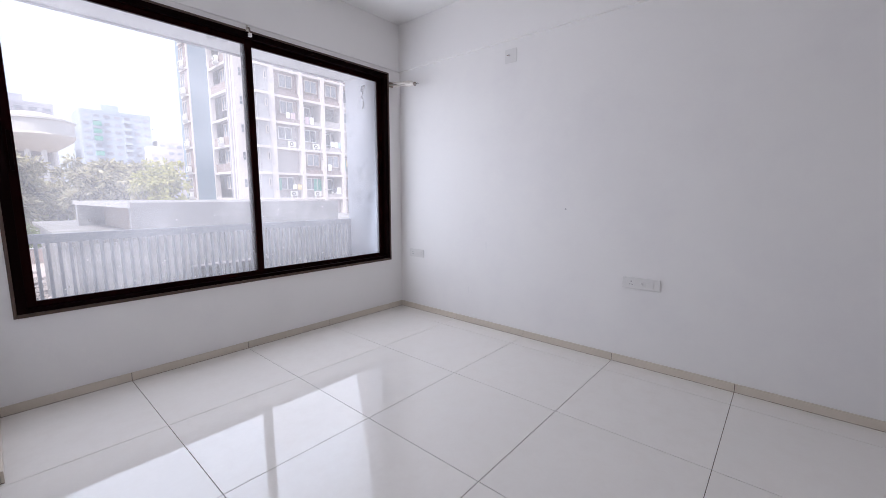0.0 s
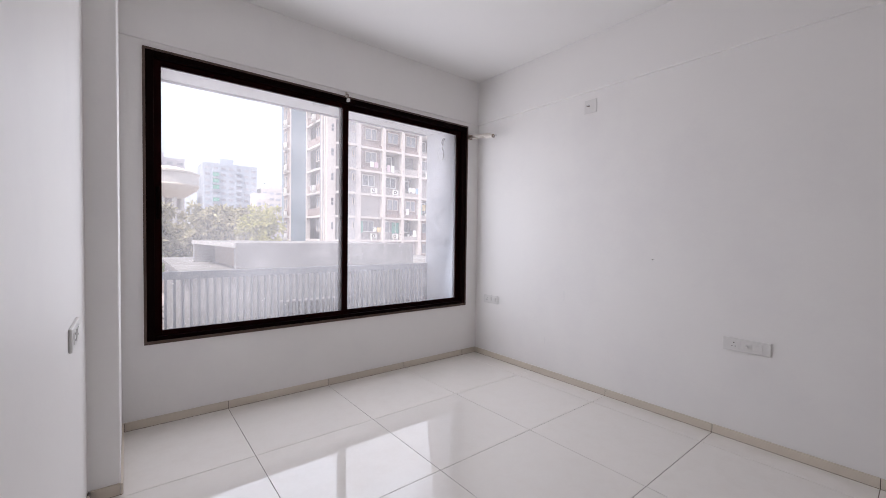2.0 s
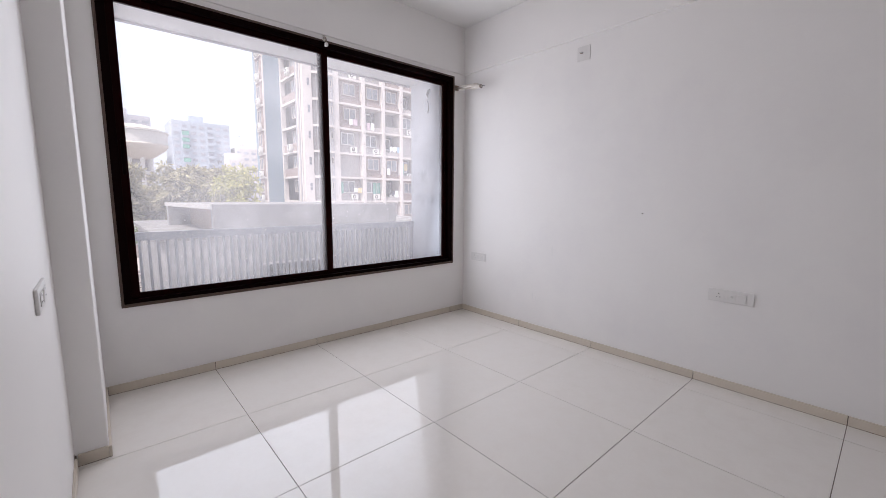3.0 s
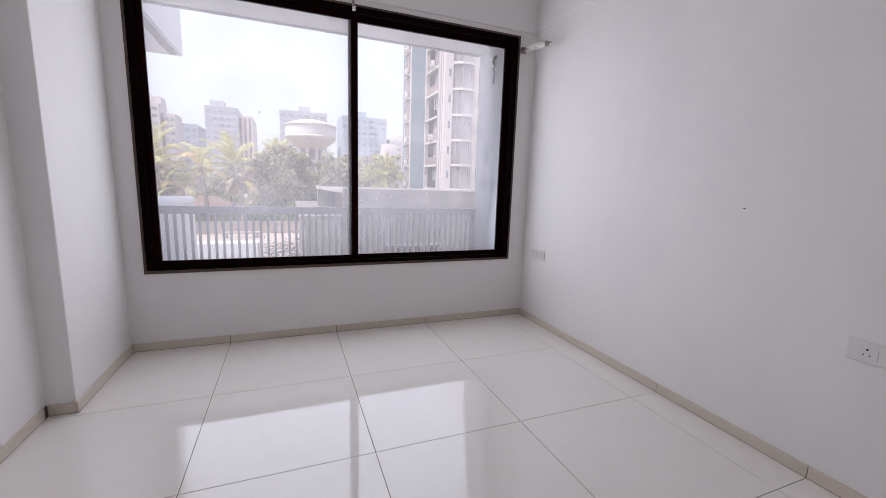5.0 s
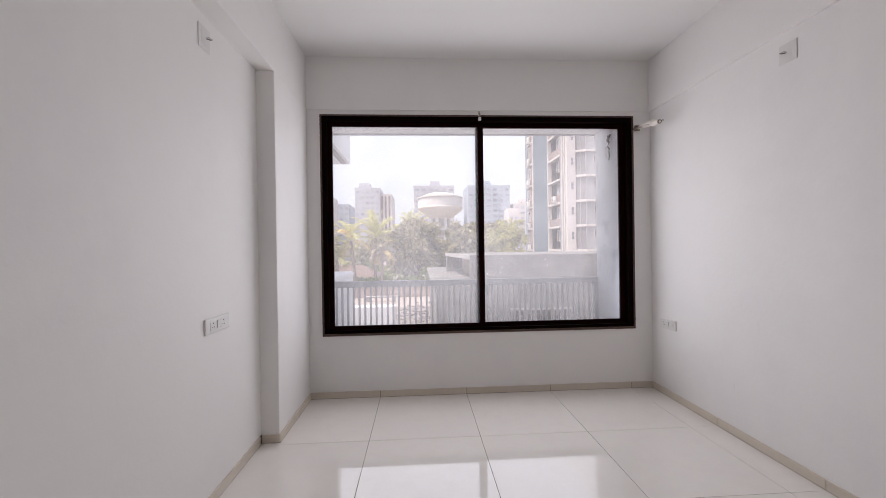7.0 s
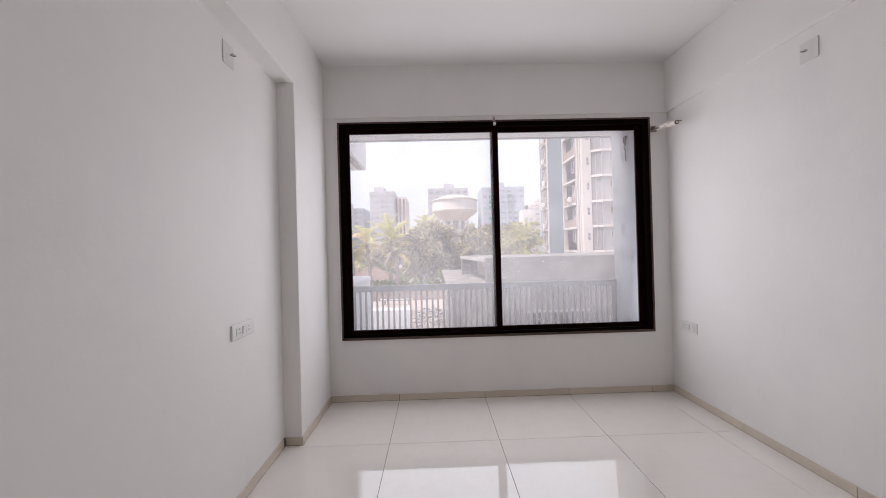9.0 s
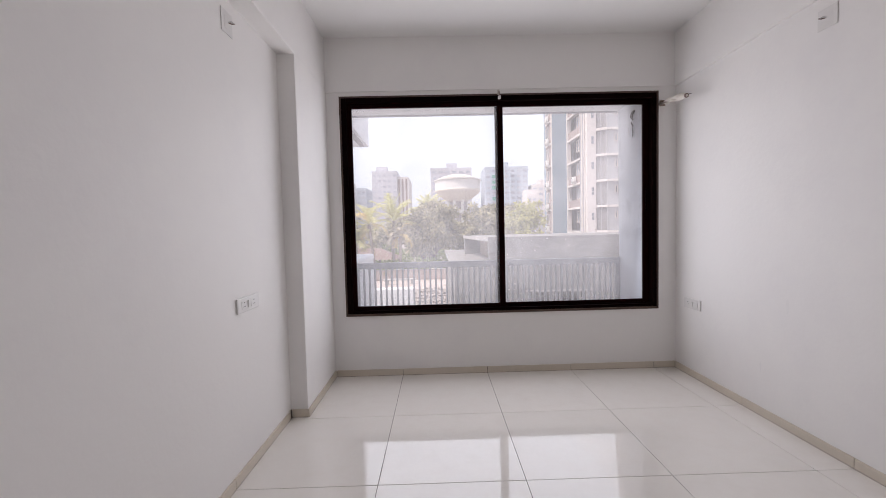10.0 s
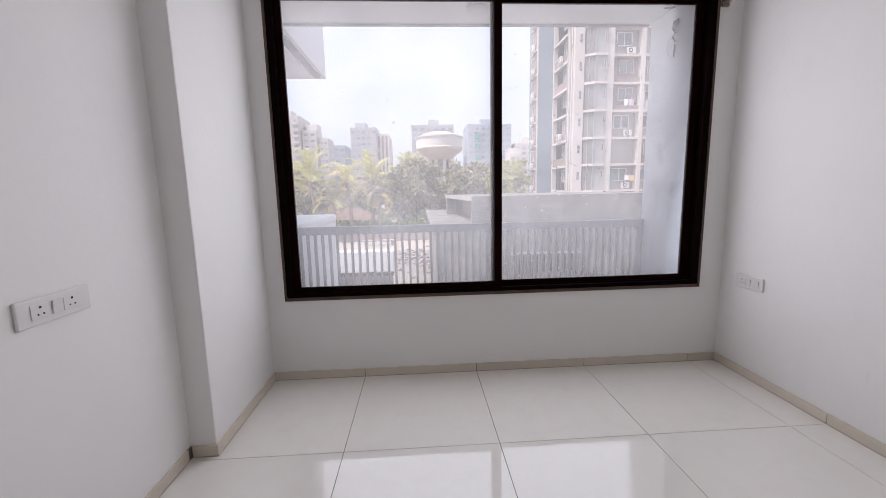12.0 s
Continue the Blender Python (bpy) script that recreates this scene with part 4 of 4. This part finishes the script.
# ---- trees ----
def leaf_mesh(name, centres, n, size, spread, material, seed, squash=0.75, whorl=9):
    """n pointed leaves in drooping whorls round the lumps named by centres (x, y, z, radius)."""
    rs = np.random.RandomState(seed)
    tufts = max(1, n // whorl)
    n = tufts * whorl
    c = np.array(centres)[rs.randint(0, len(centres), tufts)]
    d = rs.normal(size=(tufts, 3))
    d[:, 2] += 0.35
    d /= np.linalg.norm(d, axis=1)[:, None]
    heart = c[:, :3] + d * (c[:, 3:4] * spread * rs.uniform(0.45, 1.1, (tufts, 1)) ** 0.6) * np.array([1, 1, squash])
    heart, d = np.repeat(heart, whorl, axis=0), np.repeat(d, whorl, axis=0)
    u = d * 0.7 + rs.normal(size=(n, 3)) * 0.65
    u[:, 2] -= 0.45
    u /= np.linalg.norm(u, axis=1)[:, None]
    v = np.cross(u, rs.normal(size=(n, 3)))
    v /= np.linalg.norm(v, axis=1)[:, None]
    L = size * rs.uniform(0.7, 1.5, (n, 1))
    sag = np.array([0, 0, -1.0]) * L * 0.22
    quads = np.stack([heart, heart + u * L * 0.9 + v * L * 0.24, heart + u * L * 1.9 + sag, heart + u * L * 0.9 - v * L * 0.24], axis=1).reshape(-1, 3)
    me = bpy.data.meshes.new(name)
    me.from_pydata(quads.tolist(), [], np.arange(4 * n).reshape(-1, 4).tolist())
    me.materials.append(material)
    return me


def tree(x, y, height, width, material, label, seed, n=7000, size=0.30):
    rr = random.Random(seed)
    t = thing("tree", (x, y, GZ), label, "tree", "garden trees")
    fork = GZ + height * 0.28
    tr = tube([(x, y, GZ), (x + 0.1, y, GZ + height * 0.2), (x + rr.uniform(-.3, .3), y, fork)], [0.28, 0.22, 0.18], 9)
    part("trunk", tr, BARK, t)
    cs = []
    for k in range(12):
        a = 2 * math.pi * k / 12 + rr.uniform(-0.4, 0.4)
        reach = width * 0.5 * rr.uniform(0.35, 0.8)
        top = GZ + height * rr.uniform(0.42, 0.86)
        end = (x + reach * math.cos(a), y + reach * math.sin(a), top)
        mid = (x + reach * 0.45 * math.cos(a), y + reach * 0.45 * math.sin(a), (fork + top) / 2 - 0.1)
        part("limb", tube([(x, y, fork - 0.2), mid, end], [0.13, 0.08, 0.03], 6), BARK, t)
        for q in range(4):
            cs.append((end[0] + rr.gauss(0, width * 0.09), end[1] + rr.gauss(0, width * 0.09), end[2] + rr.gauss(0.2, height * 0.07), width * rr.uniform(0.08, 0.17)))
    for q in range(5):
        cs.append((x + rr.gauss(0, width * 0.12), y + rr.gauss(0, width * 0.12), GZ + height * rr.uniform(0.72, 0.93), width * rr.uniform(0.08, 0.14)))
    crown = new("crown", leaf_mesh("crown", cs, n, size, 1.0, material, seed))
    crown.parent = t
    crown.location = -t.location
    return t


tree(-2.5, 40, 8.7, 4.9, LEAF, "dusty mango tree with a dense uneven crown", 21, 9000)
tree(-4.0, 44, 7.0, 4.4, LEAF, "dusty green garden tree behind the palms", 22, 6000)
tree(3.7, 42, 8.8, 4.8, LEAF, "dusty mango tree with a wide uneven crown", 23, 9000)
tree(0.7, 45, 6.3, 3.0, LEAF, "low dusty garden tree between two others", 26, 5000)
tree(7.7, 39.2, 7.6, 4.4, LEAF_Y, "yellow-green leafy tree beside the tower", 24, 5600, 0.24)
tree(-16, 47, 8.0, 7.0, LEAF, "dusty green tree behind the palms", 25, 6000)
tree(6.4, 48, 8.4, 5.2, LEAF, "dusty green tree at the garden's far side", 27, 6000)
tree(-9.0, 56, 7.4, 8.0, LEAF, "dusty green tree beyond the hut", 28, 6000)


def palm(x, y, crown_z, reach, dry, label, seed, bend=0.55, green=FROND):
    rr = random.Random(seed)
    t = thing("palm_tree", (x, y, GZ), label, "palm", "coconut palms in the garden")
    lean = rr.uniform(-0.5, 0.5)
    h = crown_z - GZ
    pts = [(x + lean * (k / 6) ** 2, y, GZ + h * k / 6) for k in range(7)]
    part("trunk", tube(pts, [0.24, 0.19, 0.17, 0.16, 0.15, 0.15, 0.17], 10), PALMB, t)
    cx, cz = x + lean, crown_z
    for k in range(15):
        a = 2.4 * k + rr.uniform(-0.25, 0.25)
        rise = math.radians(88 - 6.0 * k + rr.uniform(-10, 10))
        length = reach * rr.uniform(0.85, 1.1)
        bm = bmesh.new()
        p = Vector((cx, y, cz))
        ang = rise
        out_dir = Vector((math.cos(a), math.sin(a), 0))
        side = Vector((-math.sin(a), math.cos(a), 0))
        steps = 26
        prev = p.copy()
        for s in range(steps):
            d = out_dir * math.cos(ang) + Vector((0, 0, math.sin(ang)))
            q = prev + d * length / steps
            wq = 0.035 * (1 - s / steps) + 0.006
            bm.faces.new([bm.verts.new(c) for c in (prev - side * wq, prev + side * wq, q + side * wq * 0.9, q - side * wq * 0.9)])
            if s > 2:
                ll = reach * 0.30 * math.sin(math.pi * min(1, (s + 2) / (steps + 3))) ** 0.6 + 0.08
                for sg in (-1, 1):
                    for off in (0.0, 0.5):
                        b0 = prev.lerp(q, off)
                        tip = b0 + side * sg * ll * rr.uniform(0.6, 0.8) + d * ll * 0.75 + Vector((0, 0, -ll * rr.uniform(0.05, 0.4)))
                        bm.faces.new([bm.verts.new(c) for c in (b0 - d * 0.035, b0 + d * 0.035, tip)])
            prev = q
            ang -= math.radians(rr.uniform(2.0, 3.6)) * (0.4 + 1.6 * s / steps) * bend
        isdry = dry and (k > 12 or rr.random() < 0.18)
        me = bpy.data.meshes.new("frond")
        bmesh.ops.translate(bm, vec=-base_of(t), verts=bm.verts)
        bm.to_mesh(me)
        bm.free()
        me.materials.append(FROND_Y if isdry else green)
        ob = new("frond", me)
        ob.parent = t
    return t


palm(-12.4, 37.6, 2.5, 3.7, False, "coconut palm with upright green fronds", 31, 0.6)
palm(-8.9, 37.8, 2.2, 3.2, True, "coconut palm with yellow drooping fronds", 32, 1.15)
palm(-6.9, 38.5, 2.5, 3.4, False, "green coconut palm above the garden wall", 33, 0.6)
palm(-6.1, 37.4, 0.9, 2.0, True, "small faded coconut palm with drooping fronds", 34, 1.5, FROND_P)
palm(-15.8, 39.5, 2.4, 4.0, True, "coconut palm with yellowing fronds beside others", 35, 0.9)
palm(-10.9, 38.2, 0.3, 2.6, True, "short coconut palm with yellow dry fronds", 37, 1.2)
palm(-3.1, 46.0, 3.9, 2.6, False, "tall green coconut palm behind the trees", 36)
sh = new("shrubs", leaf_mesh("shrubs", [(-16 + 1.1 * k, 38.6 + 0.5 * math.sin(k * 2.2), GZ + 0.8 + 0.3 * math.sin(k * 1.7), 1.0) for k in range(24)] + [(-22 + 1.3 * k, 52 + 2.0 * math.sin(k * 1.3), GZ + 1.2 + 0.6 * math.sin(k * 2.7), 1.9) for k in range(34)], 24000, 0.28, 1.0, SHRUB, 9))
tagged(sh, "green shrubs along the garden wall", "shrubs", kind="stuff")

# ---- floor tiles ----
for a, b in zip(XLINES[:-1], XLINES[1:]):
    for c, d in zip(YLINES[:-1], YLINES[1:]):
        w2, h2 = (a - b) / 2 - 0.0016, (c - d) / 2 - 0.0016
        if w2 < 0.02 or h2 < 0.02:
            continue
        bm = boxes(((-w2, -h2, -0.008), (w2, h2, 0.0)))
        top = [e for e in bm.edges if all(abs(v.co.z) < 1e-6 for v in e.verts)]
        bmesh.ops.bevel(bm, geom=top, offset=0.0008, segments=1, affect='EDGES')
        ob = piece("tile", mesh_of("tile", bm, TILE), ((a + b) / 2, (c + d) / 2, 0.0), floor)
